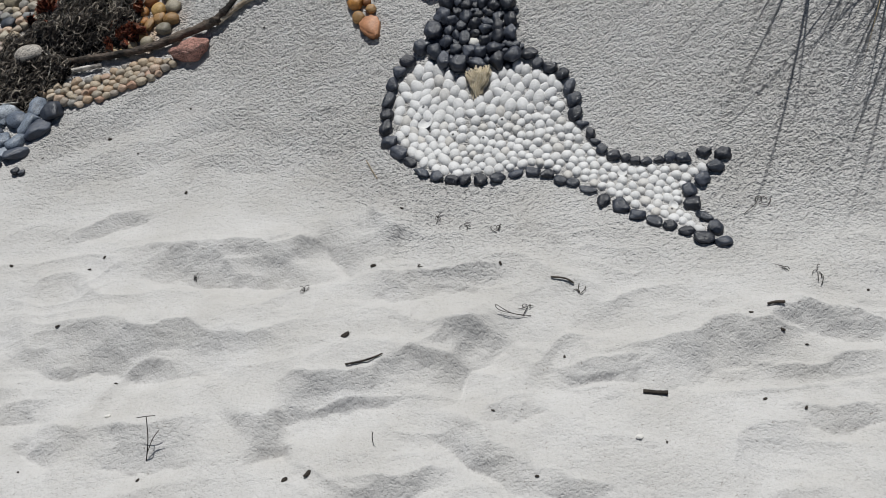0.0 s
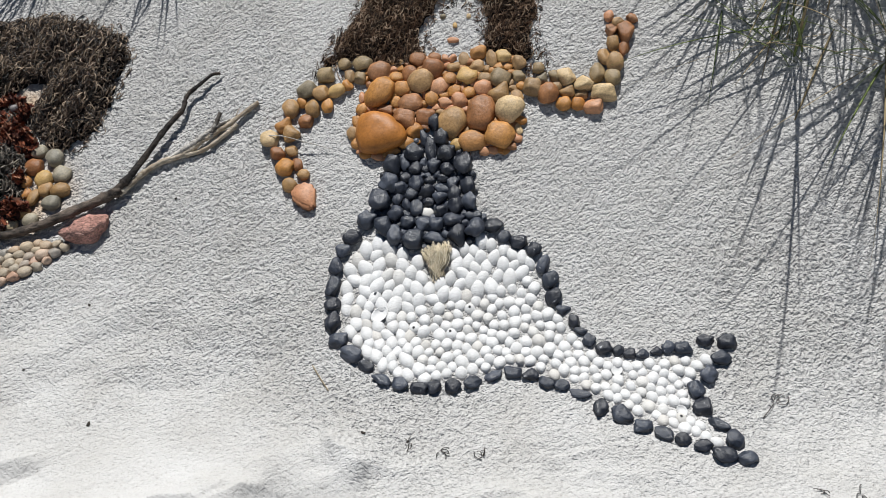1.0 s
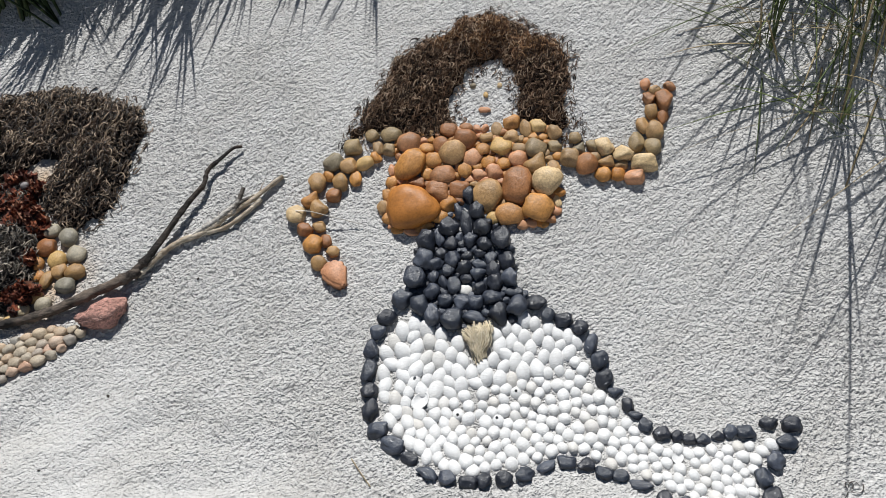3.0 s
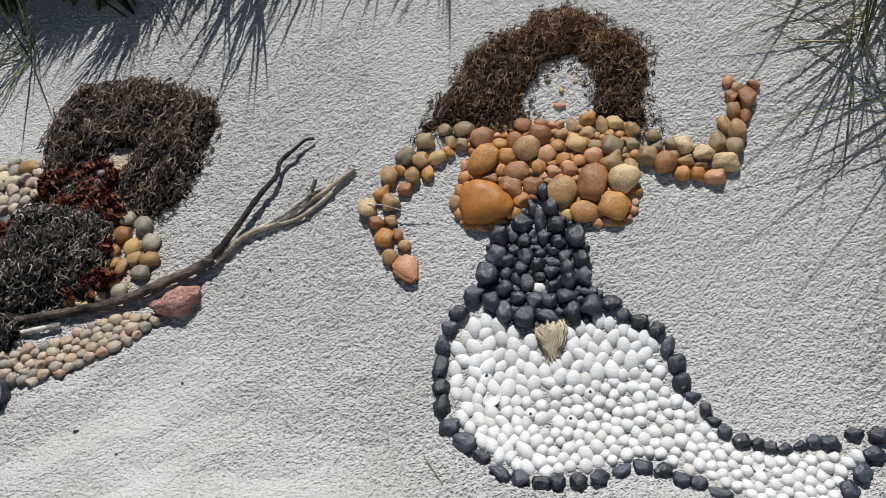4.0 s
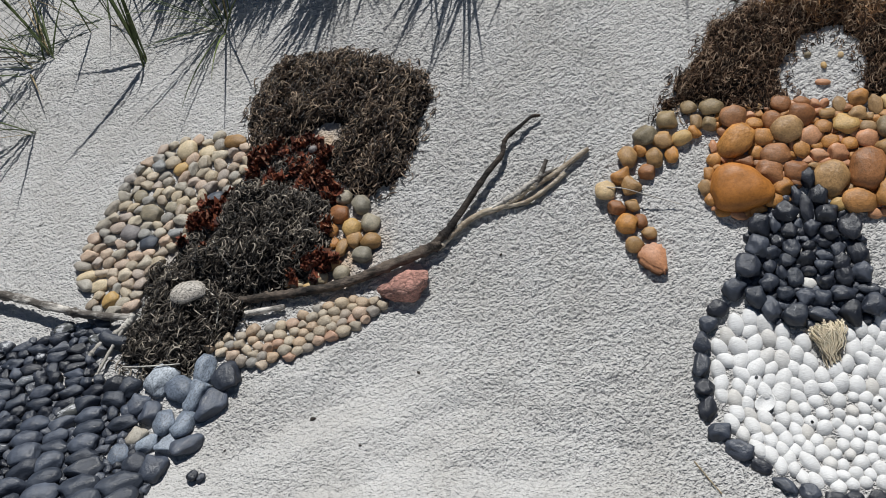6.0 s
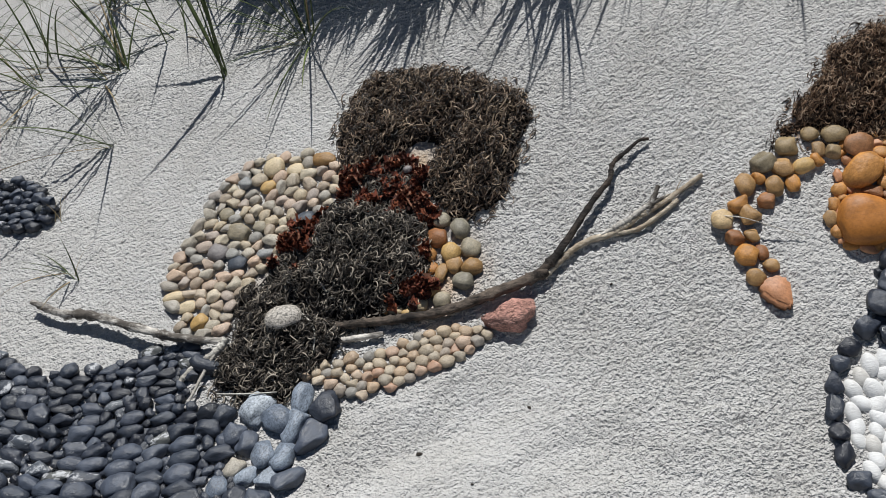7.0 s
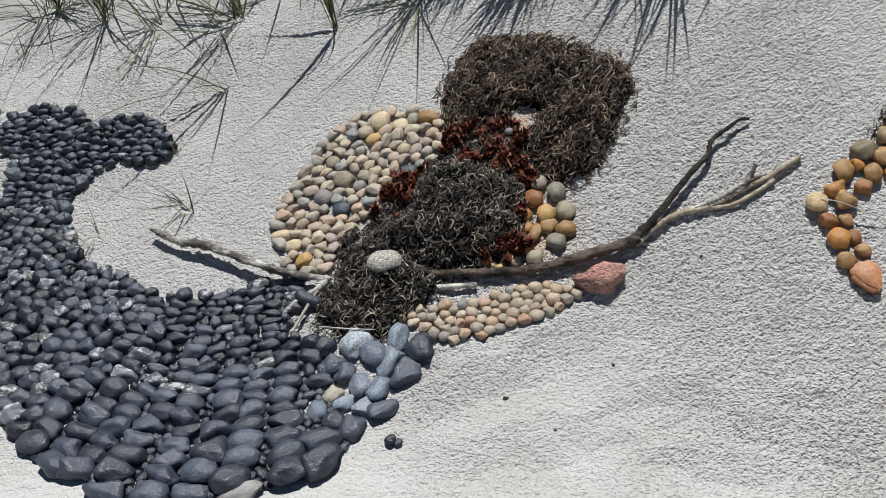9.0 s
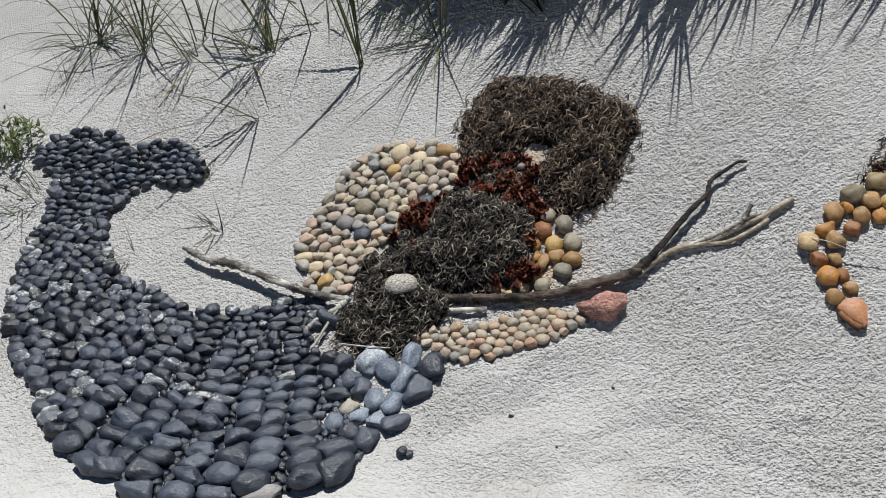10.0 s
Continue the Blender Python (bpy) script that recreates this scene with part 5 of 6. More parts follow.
def seaweed_hair():
    hair = thing("seaweed_heap", "brown dried seaweed strands heaped in an arch on the sand", "seaweed")
    weed_mass(hair, HAIR_A, 13500, 0.024, WEED_MID, 21, (0.008, 0.024), (0.0007, 0.0015))
    crown = thing("seaweed_heap", "reddish-brown dried seaweed on the crown of the arch", "seaweed")
    weed_mass(crown, CROWN_A, 6800, 0.034, WEED_BROWN, 22, (0.008, 0.024), (0.0007, 0.0015), fringe=0.006)


white_tail()
black_waist()
straw_knot()
pebble_torso()
seaweed_hair()


# ---- dark-tailed stone figure with driftwood arms ----
def black_tail():
    rng = random.Random(8)
    tail = thing("stone_mosaic", "black beach stones packed in rows as a broad curving fish tail", "mosaic")
    fin = thing("stone_mosaic", "black stones packed as the narrow upper tail and its forked fin", "mosaic")
    for r in BLUE_STONES:
        mat = {"c": PALE_BLUE, "g": BLUE_GREY, "n": SMOOTH_BLACK, "t": STONES["fan"], "p": STONES["p"]}[r[5]]
        lay_stone("stone", SLABBY + ROUND[:5], mat, tail, (r[0], r[1], r[2] * 1.14, r[3] * 1.04, (r[4] if abs(r[4]) > 20 else rng.gauss(52, 12)) if r[0] > -134 else r[4]), rng, 0.66, label={"c": "pale blue-grey pitted stone", "t": "single pale tan pebble"}.get(r[5], ""))

    # the broad part: columns that fan out from the inner curve to the outer, of long stones laid across them
    ribs = np.array(TAIL_RIBS, float)
    middle = (ribs[:, :2] + ribs[:, 2:] * 1.6) / 2.6
    u_at = np.concatenate([[0], np.cumsum(np.hypot(*(np.diff(middle, axis=0) * (1, STEEP)).T))])
    u_at /= u_at[-1]
    columns, laid = 9, list(BLUE_STONES)
    for c in range(columns):
        u, half = (c + 0.5) / columns, 0.5 / columns
        ix, iy, ox, oy = (np.interp(u, u_at, ribs[:, k]) for k in range(4))
        lx, ly, mx, my = (np.interp(u + half, u_at, ribs[:, k]) - np.interp(u - half, u_at, ribs[:, k]) for k in range(4))
        reach = math.hypot(ox - ix, (oy - iy) * STEEP)
        v = rng.uniform(0.2, 1.6) / reach
        while v < 0.985:
            wide = min(8.6, math.hypot(lx + (mx - lx) * v, (ly + (my - ly) * v) * STEEP))
            thick = wide * rng.uniform(0.46, 0.66) * (0.95 + 0.25 * v) * (1.25 if rng.random() < 0.15 else 1)
            mid = v + thick / 2 / reach
            sway = rng.gauss(0, 0.09) + 0.10 * math.sin(mid * 7 + c * 1.9)
            x, y = ix + (ox - ix) * mid + (lx + (mx - lx) * mid) * sway, iy + (oy - iy) * mid + (ly + (my - ly) * mid) * sway
            v += thick / reach * 0.95
            if math.hypot(x + 137.8, (y - 213.8) * STEEP) < 5.2 or any(math.hypot(x - r[0], (y - r[1]) * STEEP) < (r[2] + r[3]) / 40 * 0.62 + thick * 0.4 for r in BLUE_STONES):
                continue
            turn = math.degrees(math.atan2(ly + (my - ly) * mid, lx + (mx - lx) * mid)) + rng.gauss(0, 6)
            pair = mid < 0.5 and rng.random() < 0.14
            for side in ((-0.26, 0.26) if pair else (0,)):
                chance = rng.random()
                big = mid > 0.45
                mat = CHALKY if chance < 0.03 + 0.08 * (mid < 0.5) else SMOOTH_BLACK if big or chance > 0.72 else BLACK
                shapes = (ROUND[:6] + SLABBY) if big else KNOBBLY if chance < 0.5 else SLABBY
                row = (x + (lx + (mx - lx) * mid) * side, y + (ly + (my - ly) * mid) * side, wide * (5.2 if pair else 10) * rng.uniform(0.94, 1.08), thick * 10 * rng.uniform(0.96, 1.08), turn)
                laid.append(row)
                lay_stone("stone", shapes, mat, tail, row, rng, 0.84, 0.16)
    # the flank towards the stem: rounder stones, some chalky
    flank = [p for p in BLACK_FIELD[14:24]] + [tuple(ribs[0, :2]), tuple(ribs[0, 2:])] + [p for p in BLACK_FIELD[39:44]]
    for x, y, w in pack(flank, lambda x, y: 3.3 + 1.5 * max(0.0, min(1.0, (226 - y) / 45)), 19, [r for r in laid if r[0] < -160], aspect=1.12, tight=1.08, rounds=8, margin=0.3):
        chance = rng.random()
        mat = CHALKY if chance < 0.2 else BLACK if chance < 0.7 else SMOOTH_BLACK
        lay_stone("stone", KNOBBLY if chance < 0.45 else SLABBY + ROUND, mat, tail, (x, y, w * 10 * rng.uniform(1.08, 1.3), w * 10 * rng.uniform(0.88, 1.04), rng.gauss(-12, 18)), rng, 0.78, 0.14)
    # chips wedged into the gaps of the broad part
    broad = [tuple(r[:2]) for r in ribs] + [tuple(r[2:]) for r in ribs[::-1]]
    for x, y, w in pack(broad, lambda x, y: 2.3, 29, laid, aspect=1.0, tight=1.0, rounds=4, margin=0.2):
        if math.hypot(x + 137.8, (y - 213.8) * STEEP) > 5.0:
            lay_stone("stone", KNOBBLY, BLACK, tail, (x, y, w * 10 * rng.uniform(0.95, 1.3), w * 10 * rng.uniform(0.8, 1.0), rng.uniform(0, 180)), rng, 0.8, 0.14)
    # the narrow upper tail and its fin
    upper = [p for p in BLACK_FIELD if p[1] > 243]
    for x, y, w in pack(upper, lambda x, y: 3.2 if x < -215 else 2.9, 9, (), aspect=1.22, tight=1.06, rounds=7, margin=0.3):
        chance = rng.random()
        lay_stone("stone", KNOBBLY if chance < 0.55 else SLABBY + ROUND[:4], CHALKY if chance < 0.05 else BLACK if chance < 0.6 else SMOOTH_BLACK, fin, (x, y, w * 10 * rng.uniform(1.1, 1.45), w * 10 * rng.uniform(0.8, 1.0), rng.gauss(6, 14)), rng, 1.0, 0.12)


def pebble_fan():
    rng = random.Random(9)
    fan = thing("stone_mosaic", "pale tan, cream and grey pebbles packed as a rounded fan", "mosaic")
    for r in FAN_MARKS:
        lay_stone("pebble", ROUND, STONES[r[5]], fan, r, rng, 0.68)
    for x, y, w in pack(FAN_FIELD, lambda x, y: 3.05, 11, FAN_MARKS, aspect=1.15, tight=1.08, rounds=7, margin=0.4):
        lay_stone("pebble", SLABBY + KNOBBLY[:8] + ROUND[:6], STONES["fan"], fan, (x, y, w * 10 * rng.uniform(1.0, 1.4), w * 10 * rng.uniform(0.78, 1.0), rng.gauss(15, 40)), rng, 0.72, 0.14)
    hip = thing("stone_mosaic", "grey, ochre and tan pebbles in a curved cluster beside dark seaweed", "mosaic")
    for r in HIP_STONES:
        lay_stone("pebble", ROUND, STONES[r[5]], hip, r, rng, 0.7)
    strip = thing("stone_mosaic", "rows of small olive-tan pebbles in a crescent strip", "mosaic")
    for x, y, w in pack(STRIP_FIELD, lambda x, y: 2.45, 13, (), aspect=1.1, tight=1.08, rounds=7, margin=0.4):
        lay_stone("pebble", SLABBY + ROUND, STONES["strip"], strip, (x, y, w * 10 * rng.uniform(1.0, 1.25), w * 10 * rng.uniform(0.85, 1.0), rng.gauss(5, 20)), rng, 0.8, 0.16)


def dark_weed():
    hair = thing("seaweed_heap", "dark brown dried seaweed heaped as thick hair", "seaweed")
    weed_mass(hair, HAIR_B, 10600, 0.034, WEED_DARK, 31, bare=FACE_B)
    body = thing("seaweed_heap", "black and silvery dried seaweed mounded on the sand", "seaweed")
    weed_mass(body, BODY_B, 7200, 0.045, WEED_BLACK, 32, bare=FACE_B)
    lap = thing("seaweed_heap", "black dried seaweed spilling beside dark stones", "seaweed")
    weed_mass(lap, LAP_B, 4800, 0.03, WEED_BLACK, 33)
    for field, n, s in ((RUST_FACE, 1500, 34), (RUST_SIDE, 900, 35), (RUST_HIP, 700, 36)):
        rust = thing("seaweed_heap", "rust-red crumbly dried seaweed patch", "seaweed", "patches of rust-red seaweed")
        weed_mass(rust, field, n, 0.022, WEED_BLACK, s, fringe=0.012, bare=FACE_B)
        flake_mass(rust, field, n * 2, 0.026, WEED_RUST, s, bare=FACE_B)


def driftwood():
    branch = thing("driftwood_branch", "forked dark driftwood branch lying across the sand", "driftwood")
    limb([(x, y, h, r * 0.87) for x, y, h, r in STICK_TRUNK], 1, WOOD_DARK, "trunk", branch, 18, 0.24)
    limb([(x, y, h, r * 0.85) for x, y, h, r in STICK_ARM], 2, WOOD_BLACK, "fork", branch, 14, 0.28)
    pale = thing("driftwood_branch", "bleached tan driftwood stick with peeling splinters", "driftwood")
    limb([(x, y, h, r * 0.82) for x, y, h, r in STICK_TWIG], 3, WOOD_PALE, "stem", pale, 14, 0.3)
    limb(STICK_SIDE, 4, WOOD_PALE, "splinter", pale, 8, 0.3)
    limb(STICK_STUB, 5, WOOD_GREY, "stub", pale, 8, 0.3)
    limb([(-53.0, 232.9, 17, 3), (-49.5, 233.7, 19, 5.5), (-45.5, 235.1, 21, 6), (-41.0, 236.7, 20, 5), (-38.0, 237.6, 17, 2.5)], 11, WOOD_GREY, "bark", pale, 8, 0.5, "strip of dark peeling bark")
    splinter_rng = random.Random(61)
    for _ in range(12):
        t = splinter_rng.uniform(0, 1)
        x, y = -53 + 21 * t, 232.8 + 6.6 * t
        a = splinter_rng.uniform(-0.6, 1.8)
        n = splinter_rng.uniform(1.2, 2.8)
        limb([(x, y, 16, 1.4), (x + n * 0.5 * math.cos(a), y + n * 0.5 * math.sin(a), 22, 1.1), (x + n * math.cos(a), y + n * math.sin(a), 21, 0.4)], 62, splinter_rng.choice((WOOD_PALE, WOOD_GREY)), "splinter", pale, 5, 0.1)
    stray = thing("driftwood_stick", "short grey stick resting on dark seaweed", "driftwood")
    limb(STICK_STRAY, 6, WOOD_GREY, "stem", stray, 9, 0.2)
    left = thing("driftwood_branch", "grey weathered driftwood stick with a forked pale root end", "driftwood")
    limb(STICK_LEFT, 7, WOOD_GREY, "stem", left, 16, 0.3)
    limb([(x, y, h + 6, r * 1.5) for x, y, h, r in STICK_ROOT], 8, WOOD_WHITE, "root", left, 8, 0.25)
    limb([(x, y, h + 6, r * 1.3) for x, y, h, r in ROOT_B], 9, WOOD_WHITE, "root", left, 6, 0.2)
    for rows, label in ((PALE_A, "thin pale root curving over dark seaweed"), (PALE_B, "thin pale root on dark seaweed"), (PALE_C, "thin pale stem lying above blue-grey stones"), (ELBOW_STRAW, "pale dry straw lying over tan pebbles")):
        tagged(limb(rows, 70 + len(rows), WOOD_WHITE, "straw", None, 6, 0.1), label, "straw", "pale straws")


def loose_rocks():
    rng = random.Random(10)
    x, y, length, width, turn, kind = WEED_STONE[0]
    ob = lay_stone("stone", ROUND[:4], SPECKLED, None, (x, y, length, width, turn), rng, 0.66, -1.05)
    tagged(ob, "grey speckled rounded stone resting on dark seaweed", "stone")
    x, y, length, width, turn, kind = HEART[0]
    bm = worn_wedge([(-0.50, -0.05), (-0.42, 0.12), (-0.20, 0.13), (-0.10, 0.36), (0.25, 0.52), (0.47, 0.38), (0.52, 0.10), (0.36, -0.18), (0.15, -0.50), (-0.10, -0.36), (-0.40, -0.22)], 8)
    for v in bm.verts:
        d = v.co * 2
        v.co *= 1 + 0.16 * noise.noise(d * 1.9 + Vector((3, 1, 0))) + 0.10 * noise.noise(d * 4.5) + 0.05 * noise.noise(d * 10)
    me = bpy.data.meshes.new("rock")
    bm.to_mesh(me)
    bm.free()
    for p in me.polygons:
        p.use_smooth = True
    me.materials.append(RED_ROCK)
    rock = new("rock", me)
    rock.matrix_basis = seat(x / 100, y / 100, turn, 0.014) @ Matrix.Diagonal((length / 1000, width / 1000, 0.056, 1))
    tagged(rock, "pinkish-red granite rock beside the driftwood branch", "rock")


black_tail()
pebble_fan()
dark_weed()
driftwood()
loose_rocks()


# ---- dune grass ----
def grass_clump(x, y, count, length, width, lean, droop, seed, mat, label, heading=None, swing=180.0, name="grass_clump", spread=0.03, group="clumps of dune grass"):
    rng = random.Random(seed)
    at = Vector((x, y, float(ground(x, y)) - 0.01))
    clump = thing(name, label, "grass", group, at=at)
    for _ in range(count):
        root = Vector((rng.gauss(0, spread), rng.gauss(0, spread), 0))
        root.z = float(ground(x + root.x, y + root.y)) - 0.01 - at.z
        to = rng.uniform(0, 360) if heading is None else rng.gauss(heading, swing)
        me = blade_mesh("blade", root, to, abs(rng.gauss(lean, lean * 0.5)), length * rng.uniform(0.55, 1.15), width * rng.uniform(0.6, 1.2), rng.uniform(0.4, 1.3) * droop, mat if rng.random() < (0.55 if lean > 55 else 0.85) else rng.choice((GRASS_DRY, LEAF)) if lean > 55 else GRASS_DRY, rng.uniform(-90, 90))
        part("blade", me, me.materials[0], clump)
    return clump


def thicket(x, y, count, length, seed):
    """A dense tussock, its blades joined."""
    rng = random.Random(seed)
    verts, faces = [], []
    for k in range(count):
        if k % 7 == 0:
            tx, ty = x + rng.gauss(0, 0.05), y + rng.gauss(0, 0.05)
            way, lean, bend = rng.gauss(186, 38), abs(rng.gauss(32, 13)), rng.uniform(5, 50)
        rx, ry = tx + rng.gauss(0, 0.008), ty + rng.gauss(0, 0.008)
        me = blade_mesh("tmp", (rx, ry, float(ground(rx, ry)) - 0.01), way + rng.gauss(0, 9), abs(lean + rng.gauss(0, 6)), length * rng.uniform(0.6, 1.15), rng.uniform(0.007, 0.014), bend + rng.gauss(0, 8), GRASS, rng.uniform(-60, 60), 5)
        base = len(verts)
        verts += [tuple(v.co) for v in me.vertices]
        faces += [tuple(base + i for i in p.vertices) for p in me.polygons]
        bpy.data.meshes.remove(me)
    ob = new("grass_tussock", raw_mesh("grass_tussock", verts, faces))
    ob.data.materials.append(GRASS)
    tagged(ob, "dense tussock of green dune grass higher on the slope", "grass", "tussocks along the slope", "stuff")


def top_grass():
    rng = random.Random(77)
    for i in range(12):
        x = -1.38 + i * 0.105
        line = 3.03 - 0.27 * (x + 0.5)
        thicket(x + rng.uniform(-0.03, 0.03), line + 0.05 + rng.uniform(0, 0.1), int(rng.randint(108, 134) * (0.6 if x < -1.2 else 1.1 if x < -0.72 else 0.4)), rng.uniform(0.27, 0.42), 300 + i)
        thicket(x + 0.05, line + 0.24 + rng.uniform(0, 0.1), 196 if x < -0.62 else 90, 0.50, 330 + i)
    for i in range(4):
        thicket(-0.13 + i * 0.09, 3.08 - 0.02 * i, 35, 0.42, 360 + i)
    for i, (x, y, n) in enumerate(((1.36, 2.20, 70), (1.30, 2.00, 60), (1.28, 2.44, 60))):
        thicket(x, y, n, 0.58, 370 + i)


def side_grass():
    green = "green dune grass clump rooted in the sand"
    # beside the raised arm: tall stems, and low blades that cross one another
    tall = "tall green dune grass standing on the slope"
    low = "low spreading dune grass blades with pale dry ends"
    grass_clump(0.812, 2.247, 4, 0.78, 0.006, 7, 25, 401, GRASS, "few tall dune grass stems with brown bases", 150, 60, spread=0.006)
    grass_clump(0.80, 2.26, 18, 0.42, 0.004, 68, 20, 408, GRASS, low, 180, 50, spread=0.008)
    grass_clump(1.02, 2.17, 14, 0.78, 0.006, 20, 45, 402, GRASS, tall, 180, 70)
    grass_clump(1.00, 2.17, 30, 0.62, 0.0045, 70, 22, 409, GRASS, low, 180, 36, spread=0.04)
    grass_clump(0.95, 2.36, 22, 0.50, 0.0045, 68, 24, 430, GRASS, low, 190, 45, spread=0.03)
    straw = "flattened straw-coloured dry grass on the sand"
    grass_clump(1.00, 2.25, 46, 0.34, 0.005, 78, 14, 435, GRASS_DRY, straw, 180, 70, spread=0.05)
    grass_clump(0.86, 2.29, 22, 0.24, 0.004, 80, 12, 436, GRASS_DRY, straw, 180, 90, spread=0.03)
    grass_clump(0.893, 2.096, 7, 0.62, 0.0045, 12, 30, 403, GRASS, tall, 160, 90, spread=0.012)
    grass_clump(0.916, 2.064, 9, 0.56, 0.0045, 50, 30, 433, LEAF, low, 150, 60, spread=0.012)
    grass_clump(1.13, 2.30, 20, 0.82, 0.006, 26, 45, 404, GRASS, tall, 180, 60, spread=0.05)
    grass_clump(1.11, 1.97, 18, 0.60, 0.005, 26, 45, 405, GRASS, tall, 175, 60)
    grass_clump(1.08, 1.98, 26, 0.52, 0.0045, 66, 25, 410, GRASS, low, 190, 45)
    grass_clump(1.06, 2.44, 22, 0.72, 0.006, 26, 45, 406, GRASS, tall, 190, 70, spread=0.05)
    grass_clump(0.90, 2.50, 16, 0.60, 0.005, 34, 45, 427, GRASS, tall, 190, 70, spread=0.04)
    grass_clump(1.12, 2.60, 26, 0.74, 0.006, 26, 45, 428, GRASS, tall, 190, 70, spread=0.06)
    grass_clump(0.60, 2.66, 4, 0.55, 0.004, 16, 35, 429, GRASS, tall, 190, 60, spread=0.02)
    grass_clump(1.24, 1.66, 20, 0.50, 0.005, 24, 45, 407, GRASS, tall, 170, 60)
    # above the driftwood arm
    grass_clump(-1.475, 2.99, 6, 0.80, 0.011, 16, 25, 411, GRASS, "broad dark green grass blades from one root", 165, 18, spread=0.008)
    grass_clump(-1.772, 2.841, 6, 0.52, 0.007, 38, 45, 412, GRASS, "few bent grass blades from one root", 192, 26, spread=0.006)
    grass_clump(-1.241, 3.035, 34, 0.44, 0.0045, 62, 35, 413, GRASS, green, 190, 50, spread=0.015)
    grass_clump(-1.816, 3.128, 16, 0.52, 0.006, 44, 50, 414, GRASS, green, 175, 45, spread=0.012)
    grass_clump(-2.11, 3.27, 16, 0.50, 0.005, 46, 70, 415, GRASS, green, 230, 80, spread=0.02)
    grass_clump(-2.357, 3.309, 28, 0.58, 0.0055, 38, 80, 416, GRASS, green, 225, 70, spread=0.025)
    grass_clump(-1.95, 3.5, 56, 0.46, 0.005, 42, 75, 417, GRASS, green, None, 180)
    grass_clump(-1.6, 3.45, 40, 0.42, 0.005, 42, 75, 418, GRASS, green, None, 180)
    grass_clump(-2.62, 3.45, 50, 0.46, 0.005, 42, 75, 419, GRASS, green, None, 180)
    sprawl = "sprawling grass blades lying low over the sand"
    grass_clump(-2.10, 3.18, 13, 0.36, 0.005, 64, 25, 431, GRASS, sprawl, 220, 90)
    grass_clump(-1.86, 3.12, 12, 0.34, 0.006, 62, 25, 432, GRASS, sprawl, 200, 60, spread=0.015)
    grass_clump(-1.66, 3.22, 10, 0.36, 0.005, 60, 25, 434, GRASS, sprawl, 210, 80)
    # thin wisps on the bare sand inside the curve of the tail
    wisp = "thin brownish-green wisp of grass on bare sand"
    grass_clump(-1.775, 2.46, 18, 0.17, 0.003, 64, 60, 421, GRASS, wisp, 130, 90, "grass_wisp", 0.012, "wisps of grass")
    grass_clump(-2.0, 2.37, 10, 0.14, 0.0026, 60, 60, 422, GRASS_DRY, wisp, 150, 80, "grass_wisp", 0.012, "wisps of grass")
    grass_clump(-2.12, 2.43, 6, 0.12, 0.0025, 24, 30, 423, GRASS, wisp, 100, 60, "grass_wisp", 0.008, "wisps of grass")
    grass_clump(-1.86, 2.62, 5, 0.11, 0.002, 40, 60, 424, GRASS_DRY, wisp, 100, 80, "grass_wisp", 0.008, "wisps of grass")
    grass_clump(-2.62, 3.2, 6, 0.16, 0.0025, 30, 40, 425, GRASS_DRY, wisp, 100, 80, "grass_wisp", 0.008, "wisps of grass")
    grass_clump(-2.42, 2.58, 16, 0.26, 0.003, 44, 50, 426, GRASS, "green grass blades beside the black stones", 180, 80, "grass_wisp", 0.03, "wisps of grass")


def leafy_plant():
    rng = random.Random(88)
    cx, cy = -2.62, 2.80
    plant = thing("leafy_plant", "low bright green leafy plant at the edge of the black stones", "plant", at=(cx, cy, float(ground(cx, cy))))
    for i in range(70):
        to = rng.uniform(0, 360)
        root = Vector((rng.gauss(0, 0.05), rng.gauss(0, 0.05), 0))
        stem = blade_mesh("stem", root, to, rng.uniform(15, 60), rng.uniform(0.08, 0.17), 0.003, rng.uniform(0, 40), LEAF, 0, 5)
        part("stem", stem, LEAF, plant)
        tip = Vector(stem.vertices[-1].co)
        mid = Vector(stem.vertices[12].co)
        for k in range(3):
            at = mid.lerp(tip, rng.random())
            part("leaf", blade_mesh("leaf", at, rng.uniform(0, 360), rng.uniform(30, 80), rng.uniform(0.02, 0.045), rng.uniform(0.005, 0.011), 30, LEAF, 0, 4), LEAF, plant)


top_grass()
side_grass()
leafy_plant()


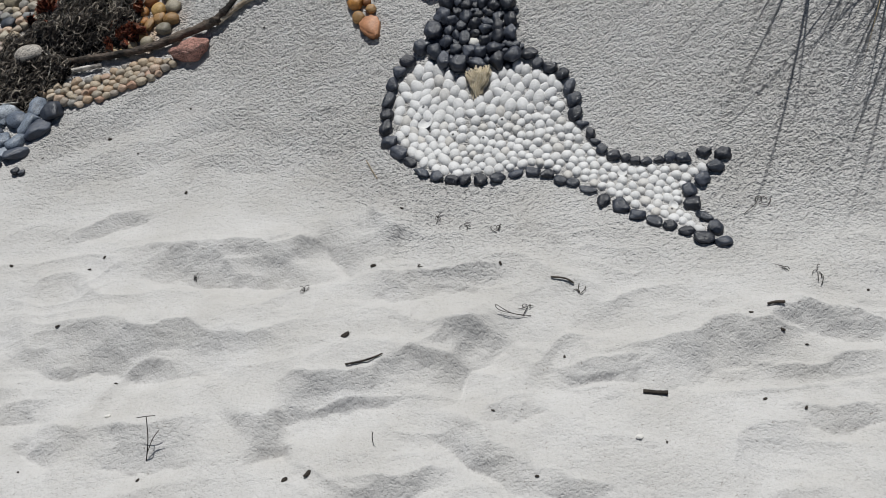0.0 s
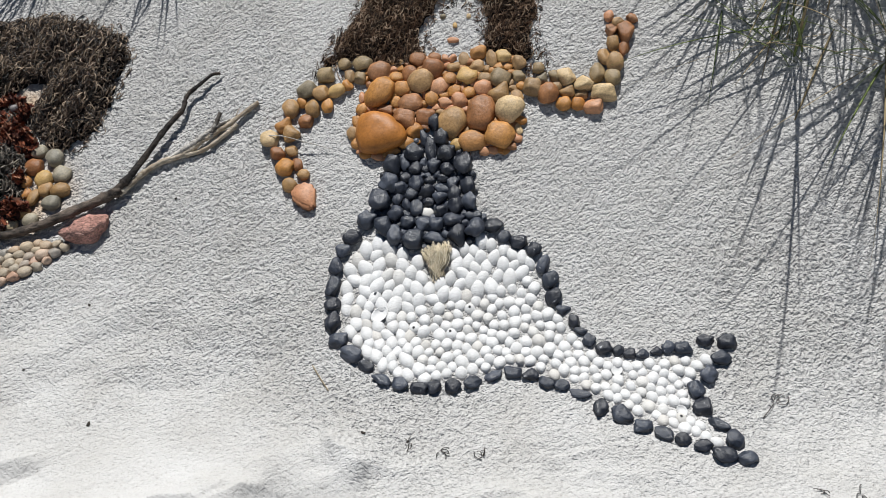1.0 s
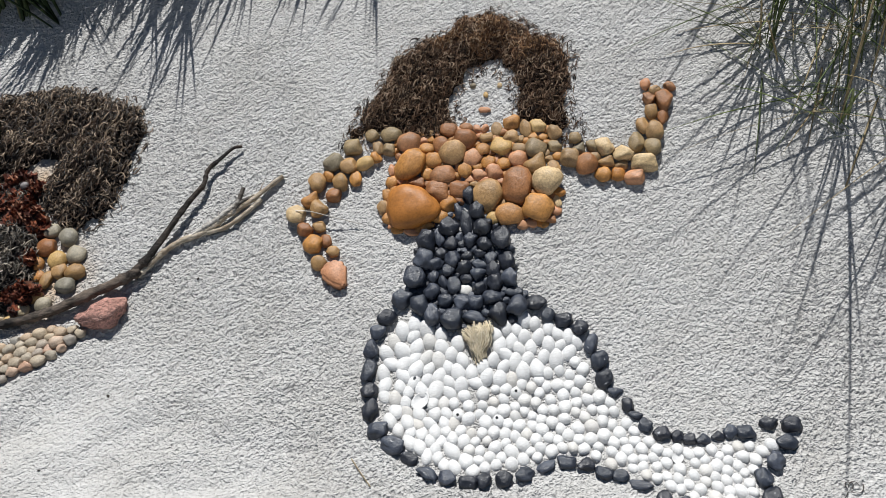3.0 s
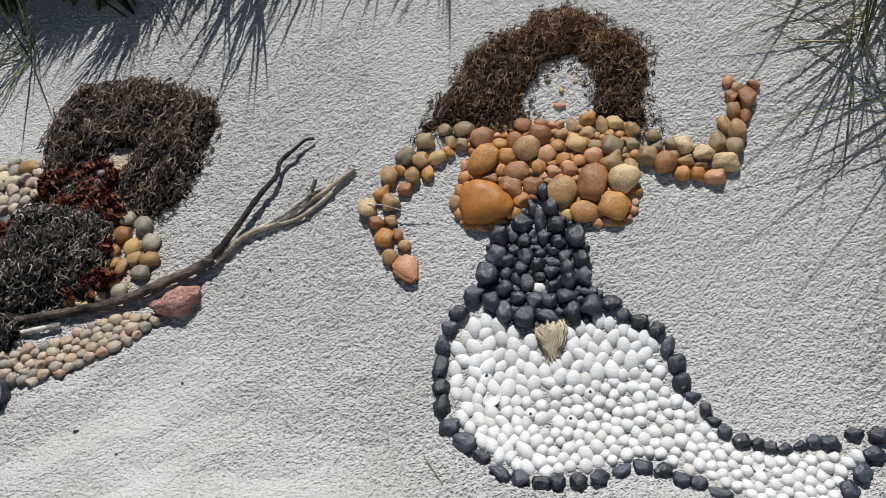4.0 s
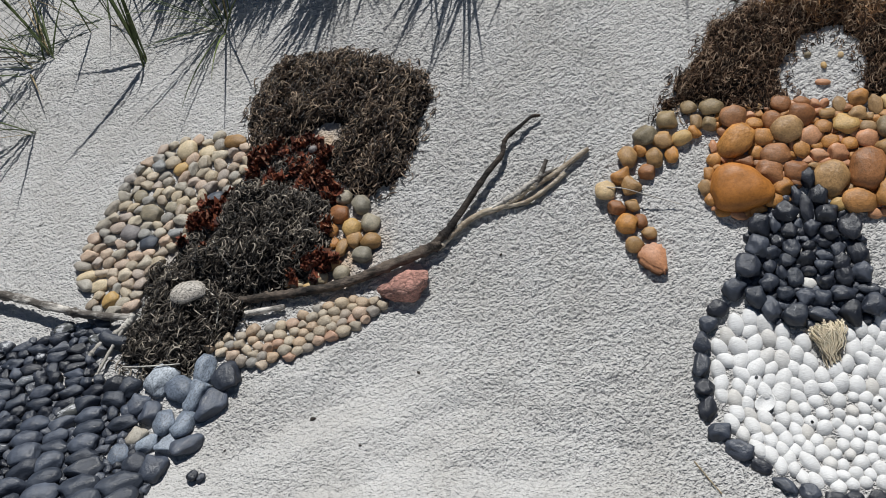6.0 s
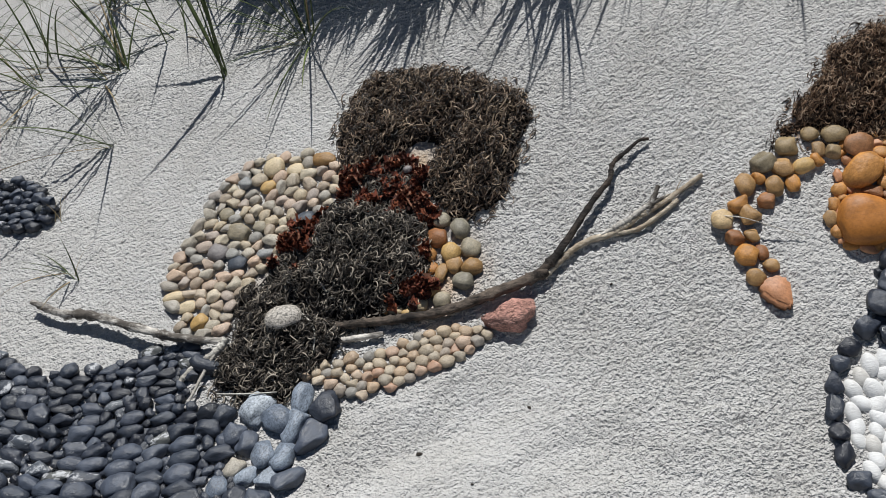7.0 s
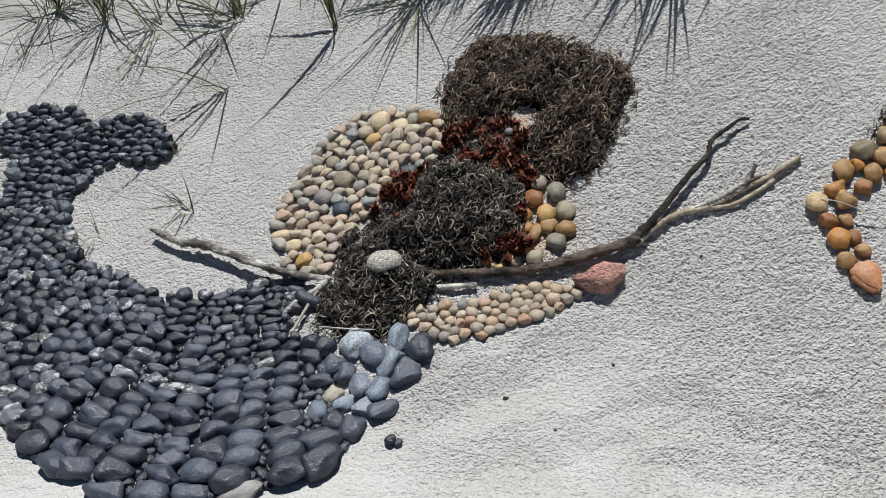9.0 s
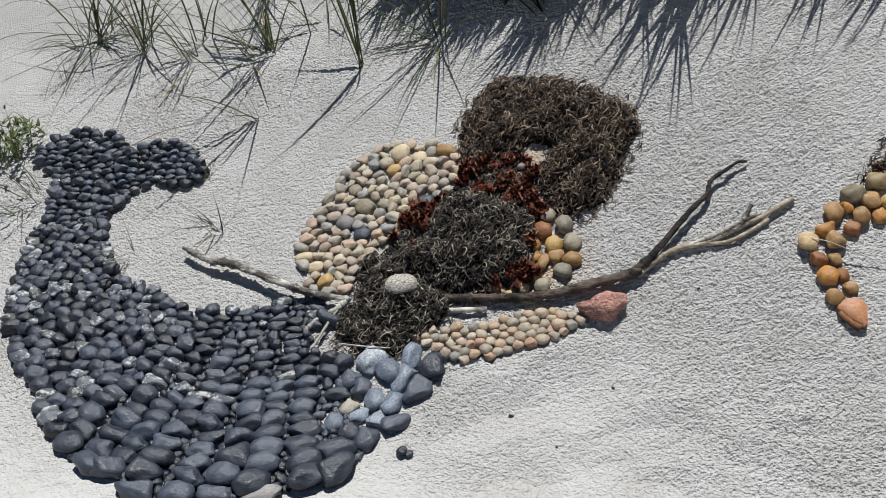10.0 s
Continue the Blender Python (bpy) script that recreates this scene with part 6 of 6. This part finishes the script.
# ---- drift on the sand ----
def sand_litter():
    rng = random.Random(99)
    for rows in (CHIPS, LATE_CHIPS):
        for x, y, s in rows:
            s = s * (0.85 if rows is CHIPS else 0.6)
            ob = lay_stone("bark_chip", SLABBY, TWIG, None, (x, y, s * 1.1, s * 0.7, rng.uniform(0, 180)), rng, 0.7, 0.15)
            tagged(ob, "tiny dark crumb of bark on pale sand", "bark", "dark crumbs on the sand")
    for x, y, s in DARK_LUMPS:
        ob = lay_stone("seed_husk", KNOBBLY, BLACK, None, (x, y, s * 1.2, s, rng.uniform(0, 180)), rng, 0.9, 0.1)
        tagged(ob, "small black dried husk on the sand", "husk", "black husks")
    for x, y, s in WHITE_BITS:
        ob = lay_stone("shell_chip", SLABBY, WHITE_STONE, None, (x, y, s * 1.4, s * 1.1, rng.uniform(0, 180)), rng, 0.5, 0.1)
        tagged(ob, "tiny white chip of shell on the sand", "shell chip", "white shell chips")
    for x, y, s in CURLS:
        s = s * 0.75
        n, k = 5, 9
        r = np.random.RandomState(int(abs(x * 7) + s))
        t = np.linspace(0, 1, k)
        turn = r.uniform(0, 6.3, (n, 1)) + r.uniform(-3.5, 3.5, (n, 1)) * t
        step = s / 1000 * r.uniform(0.5, 1.3, (n, 1)) / k
        px, py = x / 100 + np.cumsum(np.cos(turn) * step, 1), y / 100 + np.cumsum(np.sin(turn) * step, 1)
        pz = ground(px, py) + 0.003 + 0.006 * np.sin(t * 3) * r.rand(n, 1)
        v, q = ribbon_tubes(np.stack([px, py, pz], 2), np.full((n, k), 0.0008), 4)
        ob = new("dry_tendril", quad_mesh("dry_tendril", v, q, TWIG))
        tagged(ob, "dark curled dry tendrils lying on pale sand", "plant litter", "curled tendrils")
    for name, rows, mat, label in (
        ("twig", TWIG_A, TWIG, "thin dark crooked twig on the sand"),
        ("twig", TWIG_B, TWIG, "thin dark twig on the sand"),
        ("charred_stick", BLACK_STICK, TWIG, "short black stick with flared ends on the sand"),
        ("twig", TWIG_C, TWIG, "stubby dark twig on a sand ridge"),
        ("straw", PALE_STEM, GRASS_DRY, "pale dry straw lying on the sand"),
        ("dried_plant", THIN_STEM_A, TWIG, "thin bent dry stem on the sand"),
        ("dried_plant", DRY_STEM_C, TWIG, "short thin dry stem standing in the sand"),
    ):
        ob = limb(rows, 50 + len(rows), mat, name, None, 6, 0.15)
        tagged(ob, label, "twig" if "stem" not in name and name != "straw" else "stem")
    stem = thing("dried_plant", "thin branching dry stem standing in the sand", "stem")
    for name, rows in (("stalk", DRY_STEM), ("side_shoot", DRY_STEM_B), ("tip", DRY_STEM_D)):
        limb(rows, 60, TWIG, name, stem, 5, 0.1)


sand_litter()
